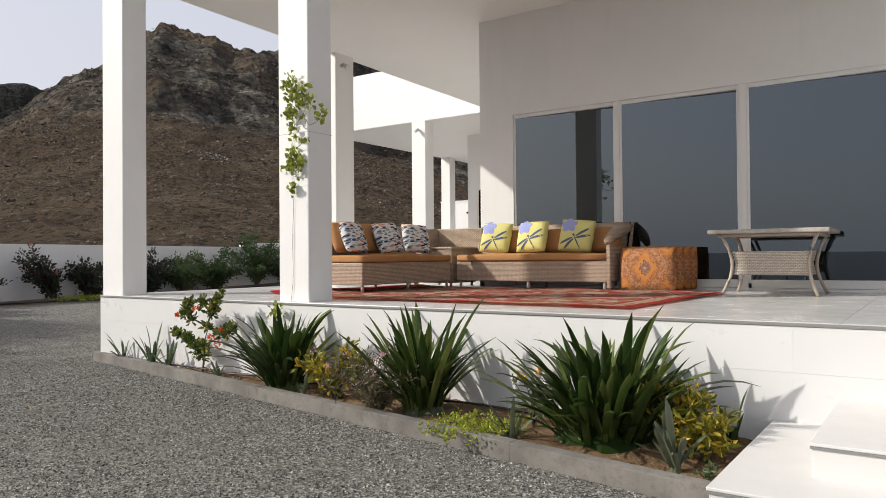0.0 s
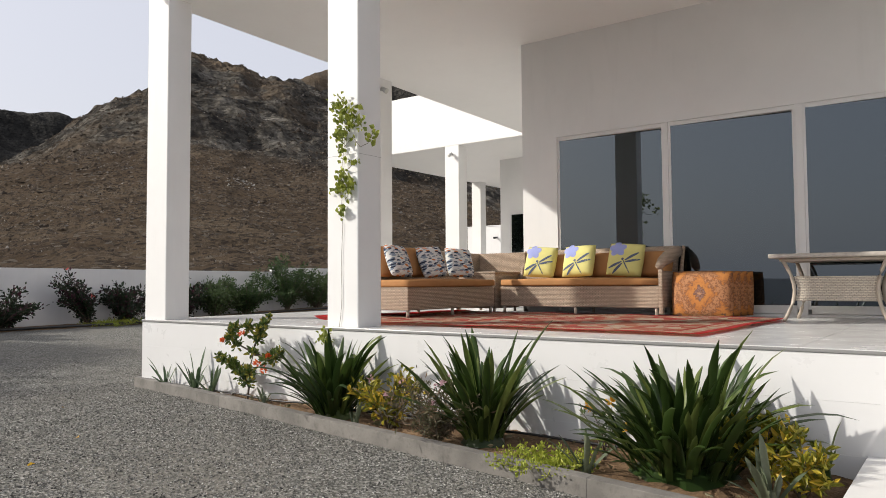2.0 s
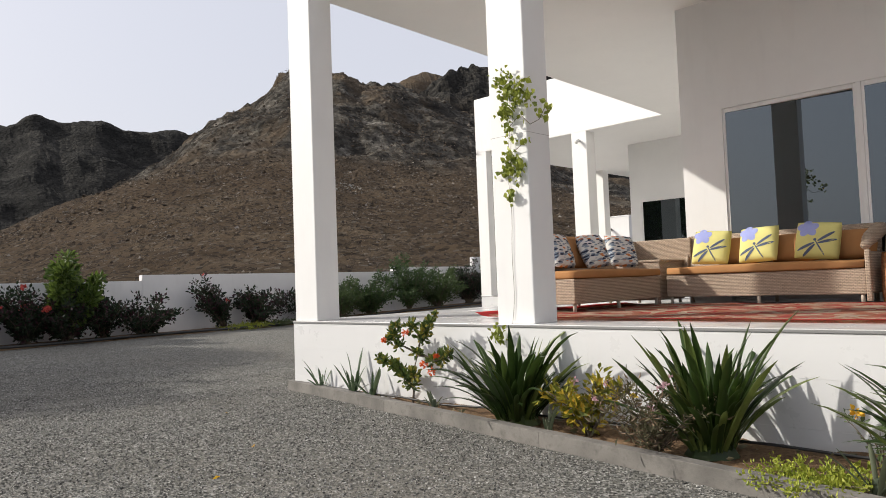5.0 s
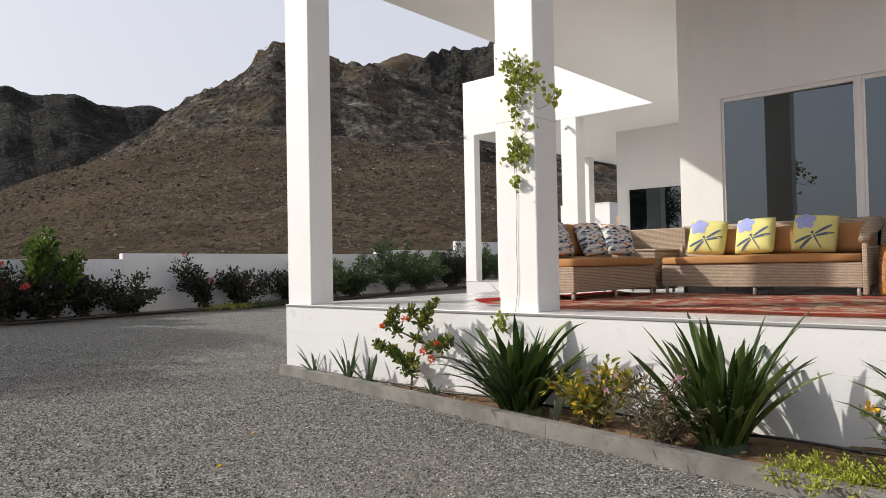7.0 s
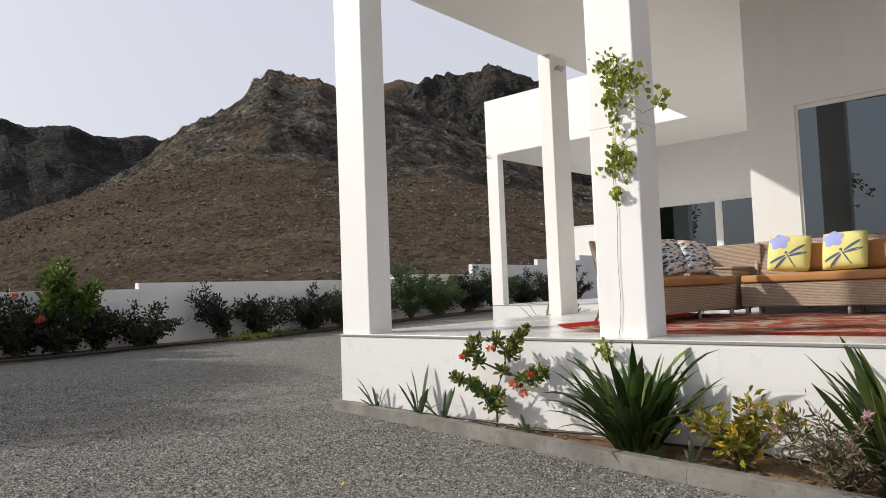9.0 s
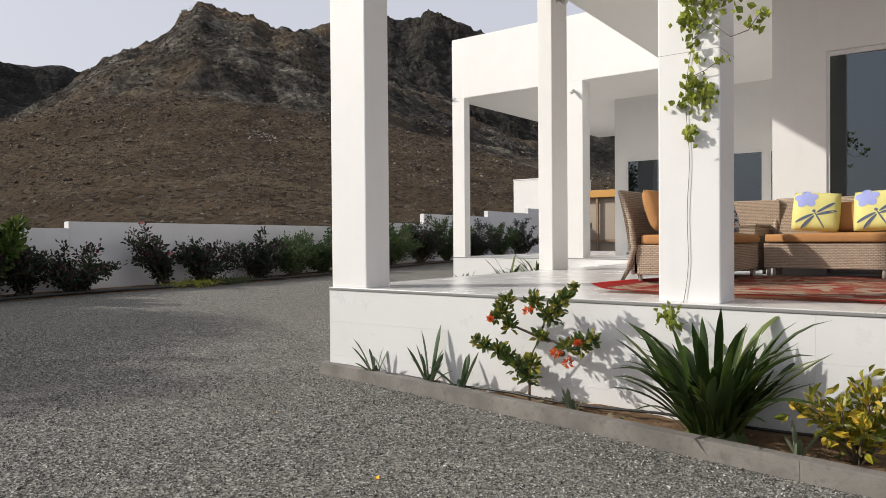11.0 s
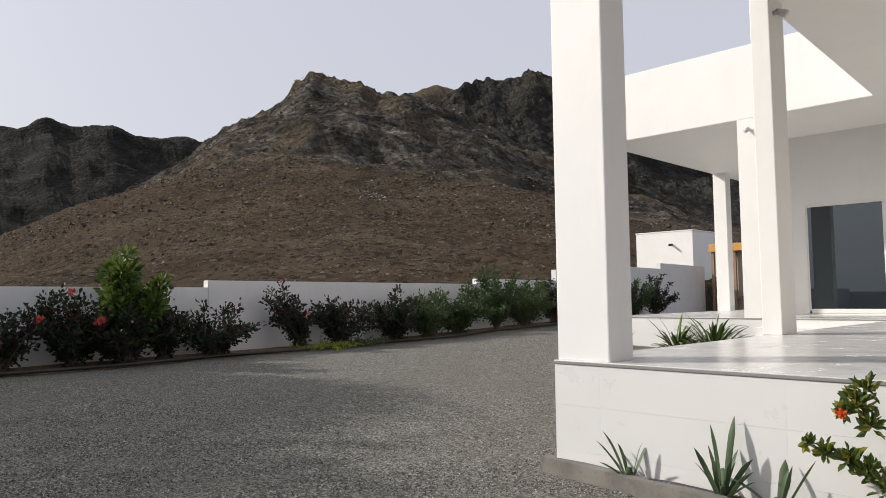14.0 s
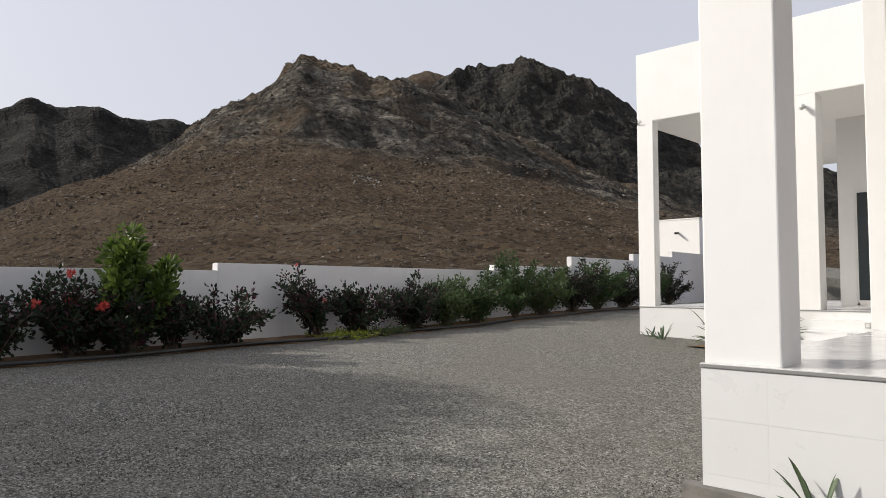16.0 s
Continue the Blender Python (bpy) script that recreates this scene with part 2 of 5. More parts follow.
def terrain(r, a):
    """Height and rockiness at distance r and bearing a (degrees) from the hub."""
    x, y = HUB[0] - r * np.sin(np.radians(a)), HUB[1] + r * np.cos(np.radians(a))
    wob = 1.0 + 0.1 * fractal(x / 60, y / 60, 3, 11)
    q = r * wob
    sway = fractal(x / 55, y / 55, 4, 71)
    slope = a + 5.0 * sway * (1 - 0.75 * smooth(110, 190, r))
    scree, front = tops(SCREE, slope, 3.0), tops(FRONT, a + 1.2 * sway * (1 - smooth(150, 185, r)))
    up = scree * np.clip((q - 19) / 101, 0, 1) ** 0.62 * 0.97
    crag = (front - scree * 0.97) * smooth(118, 190, q)
    lift = (up + np.maximum(crag, 0)) * (1 - 0.6 * smooth(205, 330, q))
    right = tops(RIGHT, a + 3 * sway * (1 - smooth(180, 280, r))) * np.clip((q - 130) / 170, 0, 1) ** 0.8 * (1 - 0.5 * smooth(310, 480, q))
    left = tops(LEFT, a + 3 * sway * (1 - smooth(250, 420, r))) * np.clip((q - 235) / 215, 0, 1) * (1 - 0.5 * smooth(460, 700, q))
    far = tops(FAR, a) * smooth(420, 620, q) * (1 - 0.6 * smooth(640, 900, q))
    angle = np.maximum.reduce([lift, right, left, far])
    rocky = np.maximum(smooth(112, 135, q) * (lift >= angle), (angle > lift + 0.2) * smooth(100, 140, q))
    rough = fractal(x / 11, y / 11, 5, 3, True) * 3.0 + fractal(x / 45, y / 45, 4, 23) * 4.0
    ledges = np.sin((r * np.tan(np.radians(angle)) + 9 * fractal(x / 30, y / 30, 4, 5)) * 0.8) * 0.35
    height = (HUB[2] - 1.1) * smooth(18, 24, r) + r * np.tan(np.radians(angle))
    high = smooth(2, 10, angle) * np.where((left >= angle) | (far >= angle), 0.34, 1.0)
    height = height + (rough + ledges * (left < angle)) * rocky * high * np.clip(r / 190, 0, 1.8)
    height = height + fractal(x / 5, y / 5, 4, 40, True) * 0.55 * smooth(20, 40, r) * smooth(0.2, 3, angle)
    height = height * (1 - smooth(1100, 1500, r))
    # last value: how far the darkened colour covers the left and right ranges
    tan_hill = (far >= angle) & (far > 1)
    return x, y, height, np.where(tan_hill, 0.25, rocky), ((left >= angle) & (left > 1)) * 1.0 + ((right >= angle) & (right > 1)) * 0.85


def wall_x(y):
    """Inner face of the yard wall."""
    return -20.36 - 0.118 * (y - 8.7)


def land_sheet():
    fine = np.arange(8, 92, 0.2)
    coarse = np.arange(92, 368, 3.0)
    a = np.concatenate([fine, coarse])
    r = np.concatenate([[0.0], np.geomspace(0.6, 13, 36), np.linspace(13.3, 34, 90), np.geomspace(34.4, 300, 230), np.geomspace(306, 900, 60), np.geomspace(950, 4500, 14)])
    R, A = np.meshgrid(r, a, indexing="ij")
    bearing = np.where(A > 180, A - 360, A)
    x, y, hill, rock, dark_range = terrain(R, bearing)
    inside = np.clip((x - wall_x(y) + 0.42) / 0.3, 0, 1)
    z = np.where(inside > 0, yard_height(x, y) * inside + (1 - inside) * np.maximum(hill, 0.6), np.maximum(hill, 0.55))
    outside = (inside > 0) & (R > 45)
    z = np.where(outside, np.maximum(hill, yard_height(x, y)), z)
    z += np.where(inside > 0, 0.018 * fractal(x / 0.9, y / 0.9, 3, 60), 0) * (R < 40)
    nr, na = len(r), len(a)
    v = np.stack([x, y, z], -1).reshape(-1, 3)
    i, k = np.meshgrid(np.arange(nr - 1), np.arange(na), indexing="ij")
    k2 = (k + 1) % na
    quads = np.stack([i * na + k, (i + 1) * na + k, (i + 1) * na + k2, i * na + k2], -1).reshape(-1, 4)
    me = bpy.data.meshes.new("ground")
    me.from_pydata(v, [], quads)
    for key, values in (("rockiness", np.where(inside > 0, 0, rock)), ("dark_range", dark_range), ("yard", inside * (R < 60))):
        me.attributes.new(key, "FLOAT", "POINT").data.foreach_set("value", values.reshape(-1).astype(np.float32))
    me.materials.append(land)
    me.polygons.foreach_set("use_smooth", (np.repeat(((np.arange(nr - 1) < 100)), na)))
    me.update()
    return structure(new("ground", me), "grey gravel yard running into a brown scree hill with dark crags", "ground")


land_sheet()

# ---- the house ----
FLOOR, CEIL, ROOF = 1.11, 5.41, 7.02
WEST, HOUSE_X, HOUSE_Y = -9.48, -6.28, 10.66
FAR_W, FAR_Y, FAR_WALL_X, FAR_WALL_Y = -15.78, 16.86, -12.28, 19.66
EAST, NORTH = 9.0, 26.0


def front(x):
    """Front edge of the terrace."""
    return 6.05


def plinth(name, outline, z0, label):
    bm = bmesh.new()
    add_prism(bm, outline, z0, FLOOR - 0.03)
    return structure(part(name, bm, grout), label, "terrace")


terrace = plinth("terrace_base", [(WEST + 0.012, front(WEST) + 0.012), (EAST, front(EAST) + 0.012), (EAST, HOUSE_Y), (HOUSE_X, HOUSE_Y), (HOUSE_X, FAR_Y + 0.01), (WEST + 0.012, FAR_Y + 0.01)], 0.0, "raised terrace base faced with large white tiles")
far_terrace = plinth("far_terrace_base", [(FAR_W + 0.012, FAR_Y + 0.012), (HOUSE_X, FAR_Y + 0.012), (HOUSE_X, FAR_WALL_Y), (FAR_WALL_X, FAR_WALL_Y), (FAR_WALL_X, NORTH), (FAR_W + 0.012, NORTH)], 0.0, "raised base of the far porch faced with white tiles")


def wall(name, lo, hi, label, material=white_paint):
    return structure(box_part(name, lo, hi, material, None, 0), label, "wall")


def column(name, x0, y0, wide, deep, label, top=CEIL + 0.02):
    bm = bmesh.new()
    add_box(bm, (x0, y0, FLOOR - 0.004), (x0 + wide, y0 + deep, top), 0.012)
    return structure(part(name, bm, white_paint), label, "column")


column("column_corner", -9.465, 6.075, 0.475, 0.35, "square white plastered porch column at the terrace corner", ROOF - 0.01)
vine_column = column("column_vine", -6.09, 6.14, 0.45, 0.36, "square white plastered porch column with a creeper on it", ROOF - 0.01)
column("column_side", -9.55, 10.5, 0.24, 0.5, "square white plastered porch column at the side of the terrace")
column("column_far_corner", FAR_W, FAR_Y, 0.40, 0.26, "square white column at the corner of the far porch")
column("column_far_pier", -12.36, FAR_Y + 0.003, 0.47, 0.4, "square white column at the front of the far porch")
column("column_far_rear", FAR_W, 23.25, 0.4, 0.36, "square white column at the back of the far porch")

# window wall of the near room: openings between the piers
WIN_TOP, SILL = 3.82, FLOOR + 0.09
NEAR_WINDOWS = ((-5.67, -3.99), (-3.93, -2.29), (-2.20, -0.20), (-0.10, 1.9), (2.0, 3.9))
wall("wall_near_end", (HOUSE_X, HOUSE_Y, FLOOR - 0.6), (-5.67, HOUSE_Y + 0.25, CEIL + 0.02), "white plastered house wall beside the large windows")
wall("wall_near_head", (-5.67, HOUSE_Y, WIN_TOP), (EAST, HOUSE_Y + 0.25, CEIL + 0.02), "white plastered wall above the large windows")
wall("wall_near_sill", (-5.67, HOUSE_Y, FLOOR - 0.6), (EAST, HOUSE_Y + 0.25, FLOOR + 0.03), "low white threshold under the large windows")
wall("wall_near_east", (3.9, HOUSE_Y, FLOOR + 0.03), (EAST, HOUSE_Y + 0.25, WIN_TOP), "white plastered house wall at the end of the windows")
wall("wall_courtyard", (HOUSE_X, HOUSE_Y + 0.25, FLOOR - 0.6), (HOUSE_X + 0.25, FAR_WALL_Y, CEIL + 0.02), "white plastered side wall of the house")
wall("wall_far_end", (FAR_WALL_X, FAR_WALL_Y, FLOOR - 0.6), (-11.94, FAR_WALL_Y + 0.25, CEIL + 0.02), "white plastered corner of the far wing")
wall("wall_far_head", (-11.94, FAR_WALL_Y, 3.73), (HOUSE_X + 0.25, FAR_WALL_Y + 0.25, CEIL + 0.02), "white plastered wall above the far windows")
wall("wall_far_sill", (-11.94, FAR_WALL_Y, FLOOR - 0.6), (HOUSE_X + 0.25, FAR_WALL_Y + 0.25, FLOOR + 0.03), "low white threshold under the far windows")
wall("wall_far_right", (-6.6, FAR_WALL_Y, FLOOR + 0.03), (HOUSE_X + 0.25, FAR_WALL_Y + 0.25, 3.73), "white plastered wall between the wings")
wall("wall_far_side", (FAR_WALL_X, FAR_WALL_Y + 0.25, FLOOR - 0.6), (FAR_WALL_X + 0.25, NORTH, CEIL + 0.02), "white plastered side wall of the far wing")
wall("wall_back", (FAR_WALL_X, NORTH, 0.0), (EAST, NORTH + 0.25, CEIL + 0.02), "white plastered back wall of the house")
wall("wall_east", (EAST, front(EAST), 0.0), (EAST + 0.25, NORTH + 0.25, CEIL + 0.02), "white plastered end wall of the house")
# unseen inner surfaces, added and coloured dark so the panes look into gloom
wall("wall_room_back", (-6.0, 15.5, FLOOR), (EAST, 15.6, CEIL), "unseen near-black wall that stands for the unlit room behind the windows", unlit_room)
wall("wall_far_room_back", (-11.9, 22.5, FLOOR), (EAST, 22.6, CEIL), "unseen near-black wall that stands for the unlit far room", unlit_room)
wall("floor_room", (-6.08, HOUSE_Y + 0.26, 0.9), (EAST, 25.9, FLOOR), "unseen near-black floor that stands for the unlit rooms inside", unlit_room)


def roof(name, outline, label):
    bm = bmesh.new()
    add_prism(bm, outline, CEIL, ROOF)
    bmesh.ops.bevel(bm, geom=bm.edges[:], offset=0.008, segments=1, affect="EDGES")
    ob = structure(part(name, bm, white_paint), label, "roof")
    bm = bmesh.new()
    add_prism(bm, outline, CEIL - 0.006, CEIL - 0.003)
    ceil = part(name.replace("roof", "ceiling"), bm, ceiling_paint)
    structure(ceil, "plain off-white plastered porch ceiling", "ceiling")
    return ob


roof("roof_near", [(-9.27, 6.16), (EAST + 0.3, 6.16), (EAST + 0.3, FAR_Y - 0.004), (-9.71, FAR_Y - 0.004)], "flat white porch roof with a deep plain fascia")
roof("roof_far", [(FAR_W, FAR_Y), (EAST + 0.3, FAR_Y), (EAST + 0.3, NORTH + 0.3), (FAR_W, NORTH + 0.3)], "flat white roof of the far wing with a deep fascia")


def window(name, x0, x1, y, top, label):
    """A fixed pane in a slim white frame, set back in the wall."""
    root = structure(base(name, x0, y, SILL), label, "window")
    w, h, d = x1 - x0, top - SILL, 0.09
    for nm, lo, hi in (("frame_jamb", (0, 0.02, 0), (0.036, 0.02 + d, h)), ("frame_jamb", (w - 0.036, 0.02, 0), (w, 0.02 + d, h)), ("frame_head", (0.036, 0.02, h - 0.06), (w - 0.036, 0.02 + d, h)), ("frame_sill", (0.036, 0.02, -0.055), (w - 0.036, 0.02 + d, 0.05))):
        box_part(nm, lo, hi, frame_paint, root, 0.005)
    pane = box_part("pane", (0.03 - w / 2, -0.006, 0.045), (w / 2 - 0.03, 0.006, h - 0.055), tinted_glass, root, 0, "dark tinted reflective glass pane")
    pane.matrix_basis = pose(w / 2, 0.071, 0, 0, 0, 2.6)
    return root


for i, (x0, x1) in enumerate(NEAR_WINDOWS):
    window("window_%d" % (i + 1), x0, x1, HOUSE_Y, WIN_TOP, "large dark tinted window in a white frame facing the terrace")
    if i:
        wall("mullion_%d" % i, (NEAR_WINDOWS[i - 1][1], HOUSE_Y + 0.01, FLOOR + 0.03), (x0, HOUSE_Y + 0.22, WIN_TOP), "white painted post between two windows", frame_paint)
for i, (x0, x1) in enumerate(((-11.94, -10.29), (-10.17, -8.45), (-8.3, -6.6))):
    window("window_%d" % (i + 6), x0, x1, FAR_WALL_Y, 3.73, "large dark tinted window in a white frame on the far porch")
    if i:
        wall("mullion_%d" % (i + 4), (((-10.29), (-8.45))[i - 1], FAR_WALL_Y + 0.01, FLOOR + 0.03), (x0, FAR_WALL_Y + 0.22, 3.73), "white painted post between two windows", frame_paint)

# ---- yard wall in stepped lengths ----
for i, (y0, y1, top) in enumerate(((-16.0, 8.68, 1.90), (8.68, 18.5, 2.05), (18.5, 23.6, 2.22), (23.6, 29.3, 2.63), (29.3, 34.0, 2.92), (34.0, 40.5, 3.2))):
    bm = bmesh.new()
    add_prism(bm, [(wall_x(y0), y0), (wall_x(y1), y1), (wall_x(y1) - 0.22, y1), (wall_x(y0) - 0.22, y0)], -0.3, top)
    bmesh.ops.bevel(bm, geom=bm.edges[:], offset=0.012, segments=2, affect="EDGES")
    structure(part("yard_wall_%d" % (i + 1), bm, wall_paint), "white rendered yard wall, one stepped length", "wall")
wall("yard_wall_south", (wall_x(-16), -16.2, -0.3), (14, -16.0, 1.7), "white rendered yard wall behind the drive", wall_paint)
wall("yard_wall_east", (14, -16.2, -0.3), (14.2, 8, 1.7), "white rendered yard wall at the end of the drive", wall_paint)

# ---- more materials ----
def leaf_material(name, dark, light, edge=None, rough=0.45, island=False):
    m = Nodes(name, rough, spec=0.4)
    pick = m.per_island() if island else m.per_object()
    c = m.mix(pick, dark, light)
    if edge:
        c = m.mix(m.ramp(pick, (0.72, 0.0), (0.8, 1.0)), c, edge)
    c = m.mix(m.ramp(m.noise(7, 3, 0.6), (0.4, 0.0), (0.8, 0.5)), c, tuple(v * 0.6 for v in dark))
    m.colour(c)
    thin = m.tree.nodes.new("ShaderNodeBsdfTranslucent")
    m.link(c, thin.inputs["Color"])
    both = m.tree.nodes.new("ShaderNodeMixShader")
    both.inputs[0].default_value = 0.28
    m.link(m.bsdf.outputs[0], both.inputs[1])
    m.link(thin.outputs[0], both.inputs[2])
    m.link(both.outputs[0], m.tree.nodes["Material Output"].inputs["Surface"])
    return m.mat


lily_green = leaf_material("lily_leaf", (0.022, 0.044, 0.011), (0.075, 0.125, 0.026), (0.15, 0.19, 0.05), 0.32)
aloe_green = leaf_material("aloe_leaf", (0.10, 0.13, 0.08), (0.17, 0.19, 0.12), None, 0.5)
aloe_dark = leaf_material("young_aloe_leaf", (0.06, 0.10, 0.05), (0.11, 0.15, 0.08), None, 0.5)
hedge_green = leaf_material("hedge_leaf", (0.026, 0.055, 0.018), (0.075, 0.125, 0.036), None, 0.5, True)
bright_green = leaf_material("bright_leaf", (0.04, 0.075, 0.014), (0.15, 0.21, 0.04), None, 0.45, True)
dark_green = leaf_material("bougainvillea_leaf", (0.01, 0.022, 0.01), (0.028, 0.05, 0.018), (0.06, 0.018, 0.03), 0.5, True)
olive_green = leaf_material("olive_leaf", (0.05, 0.085, 0.03), (0.12, 0.17, 0.06), None, 0.5, True)
ixora_green = leaf_material("ixora_leaf", (0.05, 0.09, 0.022), (0.17, 0.22, 0.05), (0.34, 0.30, 0.05), 0.42, True)
croton_yellow = leaf_material("croton_leaf", (0.12, 0.15, 0.02), (0.48, 0.40, 0.04), (0.6, 0.42, 0.05), 0.42, True)
lime_green = leaf_material("lime_leaf", (0.22, 0.28, 0.03), (0.46, 0.48, 0.07), None, 0.5, True)
dry_green = leaf_material("dry_leaf", (0.10, 0.10, 0.05), (0.24, 0.20, 0.12), (0.30, 0.21, 0.14), 0.6, True)
vine_green = leaf_material("vine_leaf", (0.13, 0.17, 0.02), (0.40, 0.44, 0.07), None, 0.42)
red_petal = leaf_material("red_petal", (0.70, 0.10, 0.03), (0.8, 0.22, 0.06), None, 0.5, True)
pink_petal = leaf_material("coral_petal", (0.55, 0.07, 0.07), (0.7, 0.16, 0.12), None, 0.5, True)
pale_petal = leaf_material("pale_pink_petal", (0.55, 0.30, 0.36), (0.7, 0.48, 0.5), None, 0.5, True)
yellow_petal = leaf_material("yellow_petal", (0.75, 0.38, 0.03), (0.8, 0.52, 0.05), None, 0.5, True)
bark = Nodes("bark", 0.9)
bark = bark.colour(bark.ramp(bark.noise(25, 5, 0.7, bark.place), (0.3, (0.07, 0.055, 0.04)), (0.7, (0.18, 0.145, 0.11)))).bump(bark.noise(40, 4, 0.7, bark.place), 0.5, 0.004).mat
black_plastic = Nodes("black_hose", 0.5).colour((0.015, 0.015, 0.015)).mat


def soil_material():
    m = Nodes("soil", 0.95, spec=0.2)
    c = m.ramp(m.noise(3.0, 6, 0.7, m.place), (0.3, (0.10, 0.06, 0.034)), (0.55, (0.22, 0.14, 0.078)), (0.75, (0.34, 0.225, 0.13)))
    c = m.mix(m.ramp(m.noise(30, 4, 0.75, m.place), (0.45, 0.0), (0.7, 0.7)), c, (0.05, 0.033, 0.022))
    return m.colour(c).bump(m.noise(35, 5, 0.75, m.place), 0.9, 0.02).bump(m.noise(7, 3, 0.6, m.place), 0.5, 0.04).mat


soil = soil_material()


def wicker_material(name, base, stretch):
    m = Nodes(name, 0.5, spec=0.35)
    brick = m.tree.nodes.new("ShaderNodeTexBrick")
    brick.inputs["Scale"].default_value = 1.0
    brick.inputs["Mortar Size"].default_value = 0.0042
    brick.inputs["Mortar Smooth"].default_value = 1.0
    brick.inputs["Brick Width"].default_value, brick.inputs["Row Height"].default_value = 0.044, 0.018
    brick.inputs["Color1"].default_value = (*base, 1)
    brick.inputs["Color2"].default_value = (*(v * 0.8 for v in base), 1)
    brick.inputs["Mortar"].default_value = (*(v * 0.3 for v in base), 1)
    x, y, z = m.split(m.coords)
    join = m.tree.nodes.new("ShaderNodeCombineXYZ")
    m.link(m.maths("ADD", x, y), join.inputs[0])
    m.link(z, join.inputs[1])
    m.link(join.outputs[0], brick.inputs["Vector"])
    c = m.mix(m.ramp(m.noise(5, 4, 0.6), (0.4, 0.0), (0.8, 0.4)), brick.outputs["Color"], tuple(v * 0.7 for v in base))
    m.colour(c)
    return m.bump(m.maths("SUBTRACT", 1.0, brick.outputs["Fac"]), 0.7, 0.008).mat


wicker = wicker_material("wicker", (0.56, 0.43, 0.32), 1)
wicker_grey = wicker_material("pale_wicker", (0.72, 0.64, 0.53), 1)


def cloth_material(name, base, rough=0.85):
    m = Nodes(name, rough, spec=0.25)
    c = m.mix(m.ramp(m.noise(4, 4, 0.6), (0.35, 0.0), (0.75, 0.6)), base, tuple(v * 0.78 for v in base))
    return m.colour(c).bump(m.noise(9, 3, 0.5), 0.35, 0.012).bump(m.noise(320, 2, 0.5), 0.3, 0.002).mat


tan_cloth = cloth_material("tan_cloth", (0.43, 0.215, 0.085))
yellow_cloth = cloth_material("yellow_cloth", (0.72, 0.67, 0.25))
blue_print = cloth_material("blue_print", (0.33, 0.37, 0.68))
dark_print = cloth_material("dark_print", (0.10, 0.13, 0.20))
metal_beige = Nodes("beige_metal", 0.4).colour((0.42, 0.36, 0.29)).mat
lamp_metal = Nodes("lamp_metal", 0.35, 0.6).colour((0.5, 0.5, 0.5)).mat
lamp_lens = Nodes("lamp_lens", 0.3).colour((0.62, 0.62, 0.58)).mat
table_stone = Nodes("table_top_stone", 0.4)
table_stone = table_stone.colour(table_stone.ramp(table_stone.noise(18, 5, 0.7), (0.35, (0.33, 0.30, 0.26)), (0.7, (0.46, 0.42, 0.37)))).mat


def botanical_material():
    """White cloth printed with navy, grey and orange leaves."""
    m = Nodes("botanical_cloth", 0.85, spec=0.2)
    warp = m.tree.nodes.new("ShaderNodeMapping")
    warp.inputs["Rotation"].default_value = (0, 0.7, 0)
    warp.inputs["Scale"].default_value = (1.5, 1.2, 4.6)
    m.link(m.coords, warp.inputs["Vector"])
    leaf = m.split(m.voronoi(9, "Color", warp.outputs[0]))
    near = m.voronoi(9, "Distance", warp.outputs[0])
    c = m.mix(m.ramp(leaf[0], (0.30, 0.0), (0.32, 1.0)), (0.74, 0.73, 0.70), (0.03, 0.04, 0.075))
    c = m.mix(m.ramp(leaf[1], (0.84, 0.0), (0.86, 1.0)), c, (0.60, 0.22, 0.08))
    c = m.mix(m.ramp(leaf[2], (0.62, 0.0), (0.64, 1.0)), c, (0.25, 0.30, 0.36))
    c = m.mix(m.ramp(near, (0.5, 0.0), (0.6, 1.0)), c, (0.70, 0.69, 0.66))
    return m.colour(c).bump(m.noise(9, 3, 0.5), 0.35, 0.012).mat


def ikat_material():
    """Ochre cloth with repeating brown and mauve medallions."""
    m = Nodes("ikat_cloth", 0.8, spec=0.3)
    x, y, z = m.split(m.coords)
    wob = m.noise(30, 4, 0.7)
    def wave(v, k):
        return m.maths("ABSOLUTE", m.maths("SINE", m.maths("MULTIPLY", v, k)))
    lift = m.maths("MULTIPLY", z, 0.8)
    med = m.maths("MAXIMUM", wave(m.maths("ADD", x, lift), 5.6), wave(m.maths("SUBTRACT", x, lift), 5.6))
    med = m.maths("ADD", med, m.maths("MULTIPLY", m.maths("SUBTRACT", wob, 0.5), 1.15))
    c = m.ramp(med, (0.08, (0.45, 0.24, 0.13)), (0.16, (0.09, 0.045, 0.04)), (0.28, (0.30, 0.17, 0.13)), (0.40, (0.10, 0.05, 0.04)), (0.50, (0.50, 0.21, 0.055)), (0.80, (0.44, 0.17, 0.045)), (0.94, (0.16, 0.075, 0.045)), (1.0, (0.42, 0.2, 0.09)))
    return m.colour(c).bump(m.noise(9, 3, 0.5), 0.4, 0.012).mat


